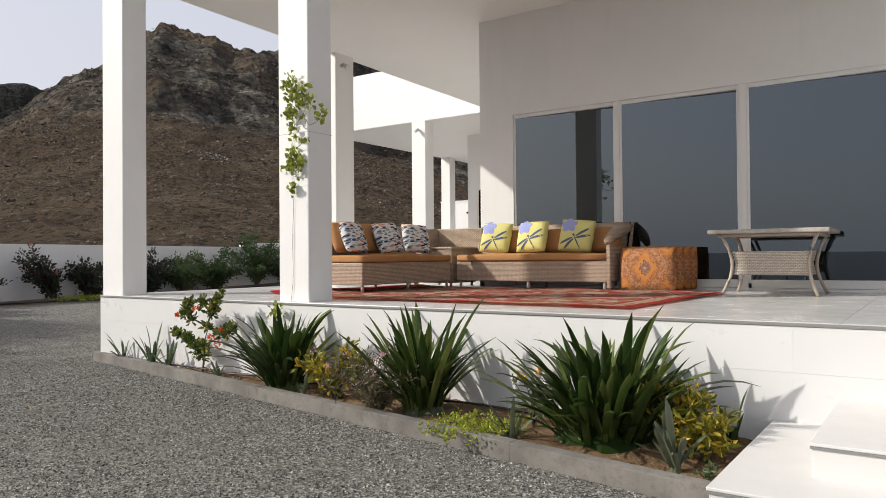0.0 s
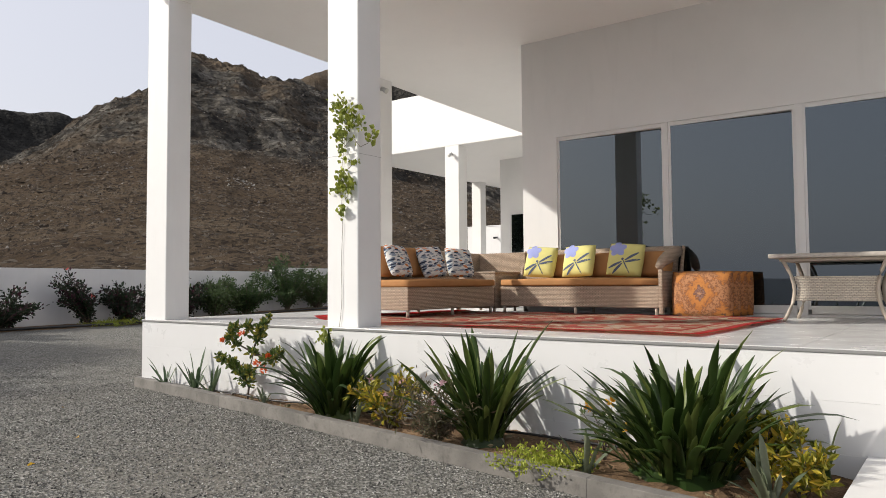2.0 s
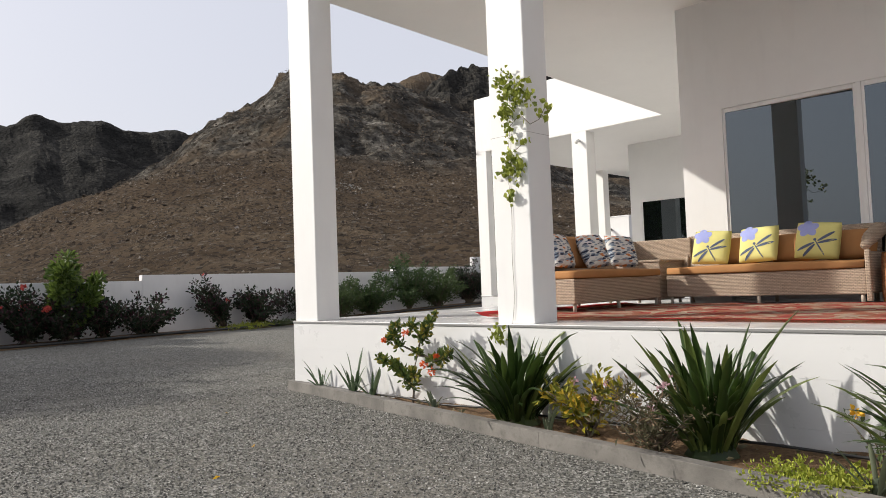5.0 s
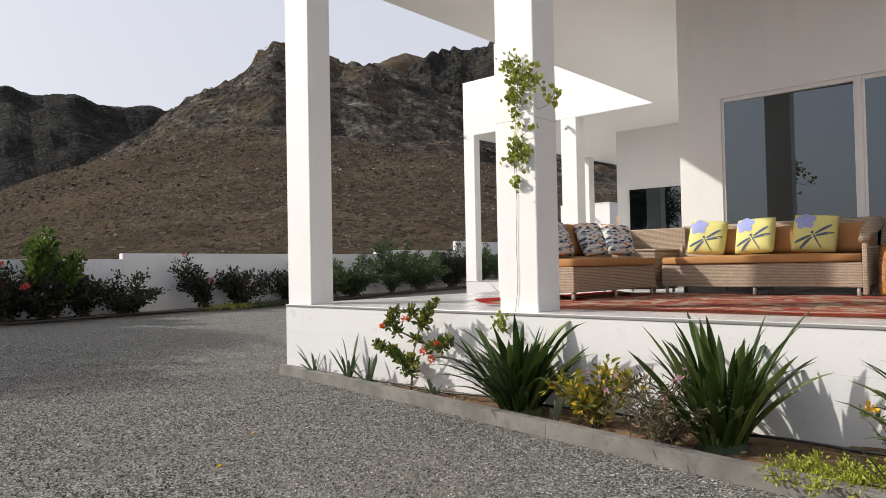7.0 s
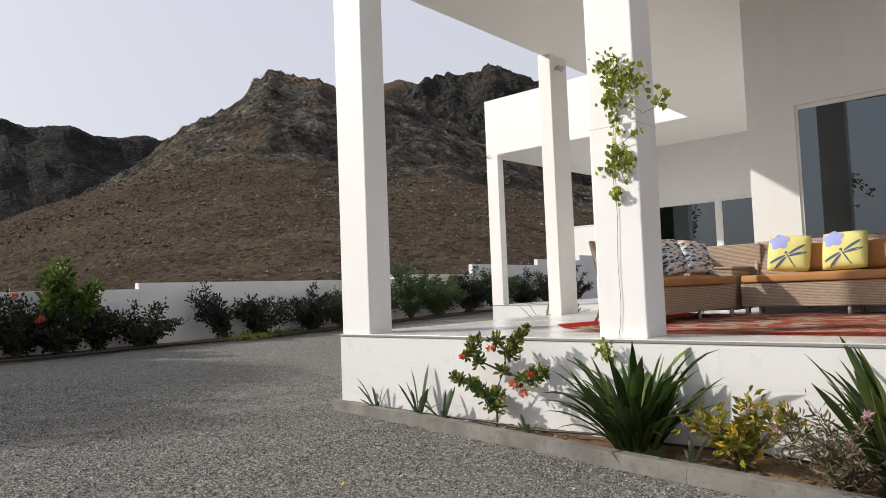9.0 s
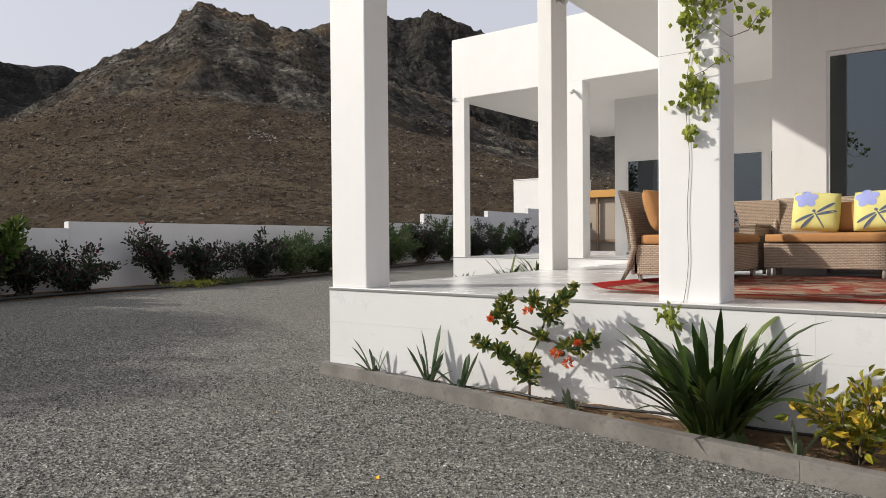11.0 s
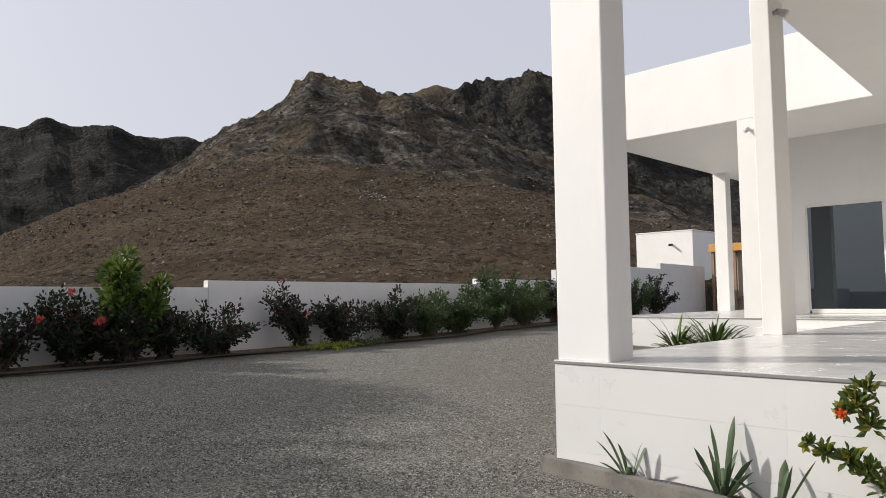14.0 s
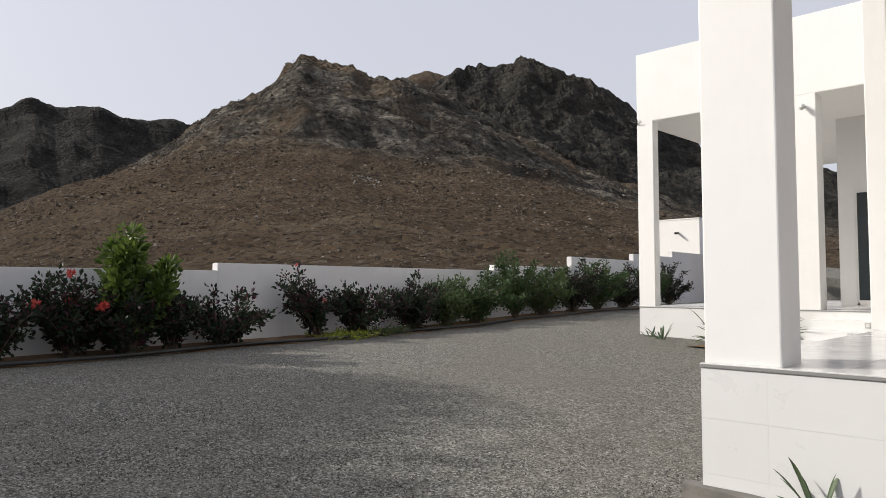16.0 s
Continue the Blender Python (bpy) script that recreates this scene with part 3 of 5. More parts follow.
def rug_material():
    """Red rug with cream and rust pattern and banded borders; object axes along its sides."""
    m = Nodes("rug_wool", 0.95, spec=0.1)
    x, y, z = m.split(m.coords)
    ex = m.maths("SUBTRACT", RUG_W / 2, m.maths("ABSOLUTE", x))
    ey = m.maths("SUBTRACT", RUG_D / 2, m.maths("ABSOLUTE", y))
    edge = m.maths("MINIMUM", ex, ey)
    motif = m.split(m.voronoi(7, "Color"))
    ring = m.voronoi(7, "Distance")
    worn = m.noise(3.2, 6, 0.7)
    red, cream, rust = (0.48, 0.07, 0.06), (0.62, 0.50, 0.38), (0.50, 0.19, 0.12)
    field = m.mix(m.ramp(motif[0], (0.45, 0.0), (0.47, 1.0)), red, cream)
    field = m.mix(m.ramp(motif[1], (0.65, 0.0), (0.67, 1.0)), field, rust)
    field = m.mix(m.ramp(ring, (0.10, 1.0), (0.2, 0.0)), field, (0.35, 0.10, 0.11))
    field = m.mix(m.ramp(worn, (0.45, 0.0), (0.7, 0.7)), field, (0.58, 0.36, 0.27))
    c = m.mix(m.ramp(edge, (0.30, 1.0), (0.32, 0.0)), field, red)
    fine = m.ramp(m.split(m.voronoi(16, "Color"))[2], (0.5, 0.0), (0.52, 0.8))
    c = m.mix(m.ramp(edge, (0.10, 0.0), (0.11, 1.0), (0.26, 1.0), (0.27, 0.0)), c, m.mix(fine, cream, rust))
    c = m.mix(m.ramp(edge, (0.05, 1.0), (0.06, 0.0)), c, (0.55, 0.05, 0.05))
    return m.colour(c).bump(m.noise(150, 3, 0.6), 0.5, 0.004).mat


RUG_W, RUG_D = 4.6, 3.1
botanical_cloth, ikat_cloth, rug_wool = botanical_material(), ikat_material(), rug_material()


# ---- curved shapes ----
def add_tube(bm, points, radii, sides=6):
    """A tube through the points, closed at both ends."""
    points = [Vector(p) for p in points]
    rings = []
    for i, p in enumerate(points):
        way = (points[min(i + 1, len(points) - 1)] - points[max(i - 1, 0)]).normalized()
        side = way.orthogonal().normalized() if abs(way.z) > 0.9 else way.cross(Vector((0, 0, 1))).normalized()
        up = side.cross(way)
        r = radii[i] if isinstance(radii, (list, tuple)) else radii
        rings.append([bm.verts.new(p + r * (side * math.cos(t) + up * math.sin(t))) for t in (math.tau * k / sides for k in range(sides))])
    for a, b in zip(rings, rings[1:]):
        for k in range(sides):
            bm.faces.new((a[k], a[(k + 1) % sides], b[(k + 1) % sides], b[k]))
    bm.faces.new(rings[0][::-1]), bm.faces.new(rings[-1])


def tube_part(name, points, radii, material, parent=None, sides=6, label=""):
    bm = bmesh.new()
    add_tube(bm, points, radii, sides)
    bmesh.ops.recalc_face_normals(bm, faces=bm.faces[:])
    return part(name, bm, material, parent, label, True)


def leaf_mesh(name, centres, ways, sizes, material, narrow=0.5, fold=0.25, seed=0):
    """Many small pointed leaves in one mesh: centre, direction and length of each."""
    rng = np.random.default_rng(seed)
    n = len(centres)
    ways = ways / np.linalg.norm(ways, axis=1, keepdims=True)
    side = np.cross(ways, rng.normal(size=(n, 3)))
    side /= np.linalg.norm(side, axis=1, keepdims=True) + 1e-9
    up = np.cross(ways, side)
    L = sizes[:, None]
    root, tip = centres - ways * L / 2, centres + ways * L / 2 - up * L * fold * 0.6
    mid = centres - ways * L * 0.02
    a = mid + side * L * narrow / 2 + up * L * fold * 0.4
    b = mid - side * L * narrow / 2 + up * L * fold * 0.4
    c2 = centres + ways * L * 0.28 + side * L * narrow * 0.3 + up * L * fold * 0.1
    d2 = centres + ways * L * 0.28 - side * L * narrow * 0.3 + up * L * fold * 0.1
    v = np.stack([root, a, c2, tip, d2, b], 1).reshape(-1, 3)
    i = np.arange(n)[:, None] * 6
    f = np.concatenate([i + [0, 1, 2, 3], i + [0, 3, 4, 5]], 0)
    me = bpy.data.meshes.new(name)
    me.from_pydata(v, [], f)
    me.materials.append(material)
    me.update()
    return me


def leaf_part(name, centres, ways, sizes, material, parent, narrow=0.5, seed=0, label=""):
    ob = new(name, leaf_mesh(name, np.array(centres, float), np.array(ways, float), np.array(sizes, float), material, narrow, 0.25, seed))
    ob.parent = parent
    tagged(ob, label, kind="stuff")
    return ob


# ---- furniture on the terrace ----
def cushion_mesh(name, w, h, t, material, power=3.0, steps=14):
    """A stuffed square cushion standing in x and z, thickness along y, pinched at the corners."""
    bm = bmesh.new()
    grids = []
    for s in (-1, 1):
        grid = []
        for i in range(steps + 1):
            row = []
            for k in range(steps + 1):
                u, v = i / steps * 2 - 1, k / steps * 2 - 1
                pull = 1 - 0.07 * (abs(u) * abs(v)) ** 2
                y = s * t / 2 * max(0.0, (1 - abs(u) ** power) * (1 - abs(v) ** power)) ** 0.5
                x, z = u * w / 2 * (1 - 0.04 * (1 - v * v) * abs(u)), v * h / 2 * (1 - 0.04 * (1 - u * u) * abs(v))
                row.append(bm.verts.new((x * pull, y, z * pull)))
            grid.append(row)
        grids.append(grid)
        for i in range(steps):
            for k in range(steps):
                q = (grid[i][k], grid[i + 1][k], grid[i + 1][k + 1], grid[i][k + 1])
                bm.faces.new(q if s < 0 else q[::-1])
    bmesh.ops.remove_doubles(bm, verts=bm.verts[:], dist=1e-4)
    return mesh_of(name, bm, material, True)


def print_shape(name, outline, w, h, t, material, parent):
    """A flat printed motif that follows the front of a cushion; outline in -1..1."""
    bm = bmesh.new()
    def on(u, v):
        y = -t / 2 * max(0.0, (1 - abs(u) ** 3) * (1 - abs(v) ** 3)) ** 0.5 - 0.003
        return bm.verts.new((u * w / 2, y, v * h / 2))
    mid = on(sum(p[0] for p in outline) / len(outline), sum(p[1] for p in outline) / len(outline))
    ring = [on(u, v) for u, v in outline]
    for i in range(len(ring)):
        bm.faces.new((mid, ring[i], ring[(i + 1) % len(ring)]))
    bmesh.ops.recalc_face_normals(bm, faces=bm.faces[:])
    return part(name, bm, material, parent)


def ellipse(cx, cy, a, b, turn, n=12):
    c, s = math.cos(turn), math.sin(turn)
    return [(cx + a * math.cos(t) * c - b * math.sin(t) * s, cy + a * math.cos(t) * s + b * math.sin(t) * c) for t in (math.tau * i / n for i in range(n))]


def pillow(name, m, w, h, t, material, label, category="cushion", group=""):
    ob = new(name, cushion_mesh(name, w, h, t, material))
    ob.matrix_world = m
    return tagged(ob, label, category, group)


# yellow cushions with a blue flower and a dragonfly
def dragonfly_cushion(m):
    ob = pillow("cushion", m, 0.52, 0.5, 0.2, yellow_cloth, "yellow square cushion printed with blue flower and dragonfly", "cushion", "yellow cushions on the sofa")
    for k in range(5):
        a = k * math.tau / 5 + 0.4
        print_shape("flower_petal", ellipse(-0.40 + 0.22 * math.cos(a), 0.50 + 0.20 * math.sin(a), 0.28, 0.2, a), 0.52, 0.5, 0.2, blue_print, ob)
    print_shape("dragonfly_body", ellipse(0.17, -0.5, 0.44, 0.035, -1.05), 0.52, 0.5, 0.2, dark_print, ob)
    print_shape("dragonfly_head", ellipse(-0.05, -0.1, 0.07, 0.07, 0.0), 0.52, 0.5, 0.2, dark_print, ob)
    for cx, cy, a, turn in ((0.40, 0.08, 0.44, 0.66), (0.46, -0.16, 0.42, 0.30), (-0.42, -0.44, 0.42, 0.5), (-0.28, -0.62, 0.40, 0.86)):
        print_shape("dragonfly_wing", ellipse(cx, cy, a, 0.068, turn), 0.52, 0.5, 0.2, dark_print, ob)
    return ob


def rounded_slab(name, lo, hi, material, parent, r=0.03, label="", crown=0.0):
    bm = bmesh.new()
    lo, hi = Vector(lo), Vector(hi)
    add_box(bm, lo, hi)
    bmesh.ops.subdivide_edges(bm, edges=bm.edges[:], cuts=5, use_grid_fill=True)
    mid, half = (lo + hi) / 2, (hi - lo) / 2
    for v in bm.verts:
        d = v.co - mid
        inner = Vector([max(-half[i] + r, min(half[i] - r, d[i])) for i in range(3)])
        out = d - inner
        if out.length > 1e-6:
            d = inner + out.normalized() * r
        if crown and d.z > 0:
            d.z += crown * (1 - (d.x / half.x) ** 2) * (1 - (d.y / half.y) ** 2)
        v.co = mid + d
    return part(name, bm, material, parent, label, True)


def sofa(name, x, y, turn, length, curved_arm, label):
    """A wicker sofa along local x, front to local -y, origin at its front left foot on the floor."""
    root = tagged(base(name, x, y, FLOOR + 0.014, turn), label, "sofa", "corner seating")
    deep, seat, top = 0.80, 0.40, 0.92
    bm = bmesh.new()
    add_box(bm, (0.0, 0.02, 0.10), (length, deep - 0.10, seat - 0.01), 0.012)
    part("seat_base", bm, wicker, root, "woven wicker seat base")
    bm = bmesh.new()
    rows = 12
    back = []
    for i in range(rows + 1):
        f = i / rows
        z = seat - 0.3 + f * (top - seat + 0.3)
        lean = 0.14 * f ** 1.5
        back.append((deep - 0.14 + lean, deep - 0.08 + lean, z))
    prof = [(a, z) for a, b, z in back] + [(back[-1][0] + 0.035, back[-1][2] + 0.018)] + [(b, z) for a, b, z in back[::-1]]
    ends = [[bm.verts.new((ex, py, pz)) for py, pz in prof] for ex in (0.0, length)]
    bm.faces.new(ends[0]), bm.faces.new(ends[1][::-1])
    for i in range(len(prof)):
        k = (i + 1) % len(prof)
        bm.faces.new((ends[0][i], ends[1][i], ends[1][k], ends[0][k]))
    bmesh.ops.recalc_face_normals(bm, faces=bm.faces[:])
    part("backrest", bm, wicker, root, "woven wicker backrest leaning back")
    pad = rounded_slab("seat_cushion", (0.01, -0.01, seat - 0.012), (length - 0.01, deep - 0.16, seat + 0.095), tan_cloth, root, 0.035, "tan seat cushion", 0.012)
    rim = [(0.03, 0.012), (length - 0.03, 0.012), (length - 0.03, deep - 0.18), (0.03, deep - 0.18), (0.03, 0.012)]
    tube_part("piping", [(px, py, seat + 0.084) for px, py in rim], 0.006, tan_cloth, pad, 5)
    if curved_arm:
        bm = bmesh.new()
        add_box(bm, (length + 0.001, 0.0, 0.02), (length + 0.055, 0.06, 0.60), 0.01)
        add_box(bm, (length + 0.001, 0.06, 0.12), (length + 0.05, deep - 0.02, 0.58), 0.012)
        add_tube(bm, [(length + 0.02, -0.01 + 0.93 * f * deep, 0.64 + 0.22 * f ** 0.7) for f in (0, 0.2, 0.4, 0.6, 0.8, 1.0)], [0.05, 0.072, 0.086, 0.09, 0.088, 0.075], 12)
        part("armrest", bm, wicker, root, "rounded wicker armrest", True)
    for ex in (-0.018, length + (0.07 if curved_arm else 0.018)):
        tube_part("side_post", [(ex, deep + 0.03, 0.0), (ex, deep - 0.06, 0.16), (ex, deep - 0.115, 0.36), (ex, deep - 0.08, 0.62), (ex, deep + 0.03, top + 0.01)], [0.022, 0.027, 0.03, 0.027, 0.022], wicker, root, 8)
    for lx in (0.05, length / 2, length - 0.05):
        for ly in (0.06, deep - 0.15):
            tube_part("leg", [(lx, ly, 0.0), (lx, ly, 0.11)], 0.022, metal_beige, root, 8)
    return root


# long sofa against the window, short sofa at its end, with a wicker corner table between
sofa("sofa", -6.19, 9.78, 0, 2.4, True, "brown wicker three-seat sofa with tan cushions by the window")
sofa("sofa", -6.27, 9.68, -90, 2.02, False, "brown wicker sofa with tan cushions standing on the rug")
bpy.data.objects["sofa.001"].matrix_world = pose(-6.20, 7.66, FLOOR + 0.014, 0, 0, 90)

corner = tagged(base("corner_table", -7.02, 9.80, FLOOR + 0.014), "square wicker corner table between two sofas", "table")
box_part("body", (0.0, 0.0, 0.06), (0.74, 0.70, 0.58), wicker, corner, 0.012)
box_part("top", (-0.015, -0.015, 0.58), (0.755, 0.715, 0.615), wicker, corner, 0.012)
for lx in (0.05, 0.69):
    for ly in (0.05, 0.65):
        tube_part("leg", [(lx, ly, 0.0), (lx, ly, 0.07)], 0.022, metal_beige, corner, 8)
bm = bmesh.new()
add_box(bm, (0.0, 0.70, 0.30), (0.86, 0.76, 0.92), 0.012)
add_box(bm, (-0.06, 0.0, 0.30), (-0.001, 0.76, 0.92), 0.012)
part("back_panel", bm, wicker, corner, "woven wicker back panels")

SEAT = FLOOR + 0.014 + 0.50
for i, x in enumerate((-5.70, -5.07, -4.36)):
    dragonfly_cushion(pose(x, 10.16 - 0.02 * i, SEAT + 0.245, -20, (3, -2, 4)[i], (4, -3, 5)[i]))
for i, x in enumerate((-5.40, -4.68, -4.05)):
    pillow("back_cushion", pose(x, 10.33, SEAT + 0.185, -18, 0, (0, 2, -4)[i]), 0.58, 0.39, 0.19, tan_cloth, "plain tan back cushion leaning on the sofa back", "cushion", "tan back cushions")
for i, y in enumerate((7.86, 8.54, 9.16)):
    pillow("cushion", pose(-6.54 + 0.03 * i, y, SEAT + 0.235, -22, (2, -4, 3)[i], 90 + (6, -8, -20)[i]), 0.47, 0.47, 0.18, botanical_cloth, "white cushion printed with navy and orange leaves", "cushion", "leaf-print cushions")
for i, y in enumerate((7.92, 8.42)):
    pillow("back_cushion", pose(-6.73, y, SEAT + 0.23, -18, 0, 90), 0.56, 0.45, 0.18, tan_cloth, "plain tan back cushion leaning on the sofa back", "cushion", "tan back cushions")

# stack of upright floor cushions in ochre cloth
for i in range(4):
    pillow("floor_cushion", pose(-3.28 + 0.05 * i, 9.92 + 0.155 * i, FLOOR + 0.30, -4, 0, (-2, 1, 3, 0)[i]), 0.81 - 0.02 * i, 0.60, 0.19, ikat_cloth, "ochre floor cushion with brown medallion pattern standing upright", "cushion", "upright floor cushions")


def dining_table(x, y):
    """A garden table: thick pale top, flaring wicker apron, four bowed legs."""
    root = tagged(base("garden_table", x, y, FLOOR), "beige wicker garden table with pale top and bowed legs", "table")
    w, d, h = 1.27, 1.02, 0.755
    bm = bmesh.new()
    add_box(bm, (-w / 2, -d / 2, h - 0.05), (w / 2, d / 2, h), 0.014)
    part("tabletop", bm, table_stone, root, "pale stone-look table top")
    bm = bmesh.new()
    add_box(bm, (-w / 2 + 0.1, -d / 2 + 0.1, h - 0.085), (w / 2 - 0.1, d / 2 - 0.1, h - 0.052), 0.004)
    part("under_frame", bm, metal_beige, root)
    low, high = 0.23, 0.50
    for nx, ny, length, other in ((0, -1, 0.34, 0.30), (0, 1, 0.34, 0.30), (-1, 0, 0.30, 0.34), (1, 0, 0.30, 0.34)):
        bm = bmesh.new()
        for z0, z1, f0, f1 in ((low, (low + high) / 2, 1.0, 0.94), ((low + high) / 2, high, 0.94, 1.02)):
            quad = []
            for z, f in ((z0, f0), (z1, f1)):
                for s in (-1, 1):
                    if ny:
                        quad.append((s * 0.40 * f, ny * 0.30 * f, z))
                    else:
                        quad.append((nx * 0.40 * f, s * 0.30 * f, z))
            vs = [bm.verts.new(q) for q in quad]
            bm.faces.new((vs[0], vs[1], vs[3], vs[2]))
        bmesh.ops.remove_doubles(bm, verts=bm.verts[:], dist=1e-4)
        bmesh.ops.recalc_face_normals(bm, faces=bm.faces[:])
        bmesh.ops.solidify(bm, geom=bm.faces[:], thickness=0.018)
        part("apron_panel", bm, wicker_grey, root, "pale woven wicker apron")
    bm = bmesh.new()
    add_box(bm, (-0.385, -0.285, low + 0.02), (0.385, 0.285, low + 0.04), 0.003)
    part("lower_shelf", bm, wicker_grey, root)
    for sx in (-1, 1):
        for sy in (-1, 1):
            pts = []
            for i in range(11):
                f = i / 10
                bow = abs(f - 0.5) * 2
                pts.append((sx * (0.405 + 0.10 * bow ** 1.8 * (1.05 if f > 0.5 else 1.0)), sy * (0.305 + 0.10 * bow ** 1.8), f * (h - 0.06)))
            tube_part("leg", pts, 0.02, metal_beige, root, 8)
    return root


dining_table(-1.74, 9.86)

# rug with one end slightly curled
bm = bmesh.new()
for i in range(50):
    for k in range(31):
        u, v = i / 49, k / 30
        x, y = (u - 0.5) * RUG_W, (v - 0.5) * RUG_D
        lift = 0.05 * max(0, 1 - u / 0.035) ** 1.5 * (0.4 + 0.6 * (1 - v)) + 0.004 * math.sin(u * 23 + 2 * math.sin(v * 9))
        bm.verts.new((x, y, 0.022 + lift))
bm.verts.ensure_lookup_table()
for i in range(49):
    for k in range(30):
        a = i * 31 + k
        bm.faces.new((bm.verts[a], bm.verts[a + 31], bm.verts[a + 32], bm.verts[a + 1]))
bmesh.ops.solidify(bm, geom=bm.faces[:], thickness=0.010)
bmesh.ops.recalc_face_normals(bm, faces=bm.faces[:])
rug = part("rug", bm, rug_wool, None, "", True)
rug.matrix_world = pose(-4.58, 8.22, FLOOR + 0.004, 0, 0, -1.5)
tagged(rug, "red and cream patterned rug lying on the terrace", "rug")


# small lamps on the columns and in the far steps
def spot_lamp(x, y, z, nx, ny):
    root = tagged(base("wall_lamp", x, y, z, math.degrees(math.atan2(ny, nx)) - 90), "small grey spot lamp fixed high on a column", "lamp", "column lamps")
    tube_part("bracket", [(0, 0, 0), (0, 0.06, 0)], 0.03, lamp_metal, root, 10)
    head = tube_part("head", [(0, 0.04, 0.02), (0, 0.16, -0.05)], [0.035, 0.05], lamp_metal, root, 12)
    tube_part("lens", [(0, 0.158, -0.048), (0, 0.166, -0.053)], 0.043, lamp_lens, head, 12)


spot_lamp(-9.31, 10.66, 5.18, 1, 0)
spot_lamp(-12.1, FAR_Y, 5.16, 0, -1)
spot_lamp(-9.2, 6.076, 5.52, 0, -1)

cable = tube_part("cable", [(FAR_W + 0.02, FAR_Y - 0.01, 5.36), (FAR_W + 0.03, FAR_Y - 0.06, 5.5), (FAR_W - 0.04, FAR_Y - 0.12, 5.56), (FAR_W - 0.1, FAR_Y - 0.09, 5.46), (FAR_W - 0.02, FAR_Y - 0.06, 5.4), (FAR_W + 0.08, FAR_Y - 0.1, 5.43)], 0.012, black_plastic)
tagged(cable, "loose loop of black cable at the top of a white column", "cable")

# ---- far porch steps, lights and bed ----
steps = structure(base("step_flight", -12.0, FAR_Y, 0), "white tiled steps up to the far porch", "steps")
for i, (d, z) in enumerate(((0.36, 0.93), (0.72, 0.75), (1.08, 0.57))):
    bm = bmesh.new()
    add_box(bm, (0, -d, 0.1), (2.5, -d + 0.36, z), 0.006)
    part("tread", bm, plinth_tile, steps)
for x, y, z in ((-11.0, FAR_Y - 0.364, 0.85), (-11.2, FAR_Y - 0.724, 0.67)):
    lamp = tagged(base("step_light", x, y, z), "small square white light set in a step riser", "lamp", "step lights")
    cover = box_part("cover", (-0.05, -0.012, -0.05), (0.05, 0.003, 0.05), lamp_metal, lamp, 0.004)
    box_part("lens", (-0.03, -0.016, -0.03), (0.03, -0.011, 0.03), lamp_lens, cover, 0.002)

# front steps
entry = structure(base("front_step_flight", 0, 0, 0), "white tiled entrance steps beside the planting bed", "steps")
for x0, y0, z in ((-1.1, 4.32, 0.43), (-0.70, 4.75, 0.61), (-0.22, 5.12, 0.79), (-0.1, 5.5, 0.95)):
    bm = bmesh.new()
    add_box(bm, (x0 + 0.012, y0 + 0.012, 0.0), (4.2, 6.048, z - 0.02), 0.003)
    part("riser", bm, step_tile, entry)
    bm = bmesh.new()
    add_box(bm, (x0, y0, z - 0.018), (4.2, 6.046, z), 0.004)
    part("tread", bm, step_tile, entry)
    # dark strips added to draw the shadow line under the tread nose
    bm = bmesh.new()
    add_box(bm, (x0 + 0.003, y0 + 0.003, z - 0.032), (4.2, y0 + 0.011, z - 0.019), 0.001)
    add_box(bm, (x0 + 0.003, y0 + 0.012, z - 0.032), (x0 + 0.011, 6.045, z - 0.019), 0.001)
    part("painted_shadow_gap", bm, edge_trim, entry)

# ---- the planting bed ----
def kerb_y(x):
    """Outer face of the kerb."""
    return 6.0 - 0.167 * (x + 9.55)


kerb = structure(base("kerb", 0, 0, 0), "weathered grey concrete kerb along the planting bed", "kerb")
rng = random.Random(4)
x = -9.60
bounds = [x]
while x < -1.7:
    x += rng.uniform(2.2, 2.9)
    bounds.append(min(x, -1.12))
for x0, x1 in zip(bounds, bounds[1:]):
    bm = bmesh.new()
    dz = rng.uniform(-0.002, 0.002)
    y0, y1 = kerb_y(x0), kerb_y(x1)
    add_prism(bm, [(x0, y0), (x1, y1), (x1, y1 + 0.11), (x0, y0 + 0.11)], 0.0, 0.345 + dz)
    bmesh.ops.bevel(bm, geom=bm.edges[:], offset=0.0025, segments=1, affect="EDGES")
    part("kerb_block", bm, concrete, kerb)

bm = bmesh.new()
N = 90
cols = []
for i in range(N + 1):
    x = -9.5 + (8.4) * i / N
    y0, y1 = kerb_y(x) + 0.09, 6.05
    row = []
    for k in range(13):
        y = y0 + (y1 - y0) * k / 12
        z = 0.285 + 0.05 * noise.noise((x * 2.3, y * 2.3, 0)) + 0.03 * noise.noise((x * 9, y * 9, 3))
        row.append(bm.verts.new((x, y, z)))
    cols.append(row)
for a, b in zip(cols, cols[1:]):
    for k in range(12):
        bm.faces.new((a[k], b[k], b[k + 1], a[k + 1]))
structure(part("planting_bed", bm, soil, None, "", True), "brown bare soil in the planting bed with litter", "soil")


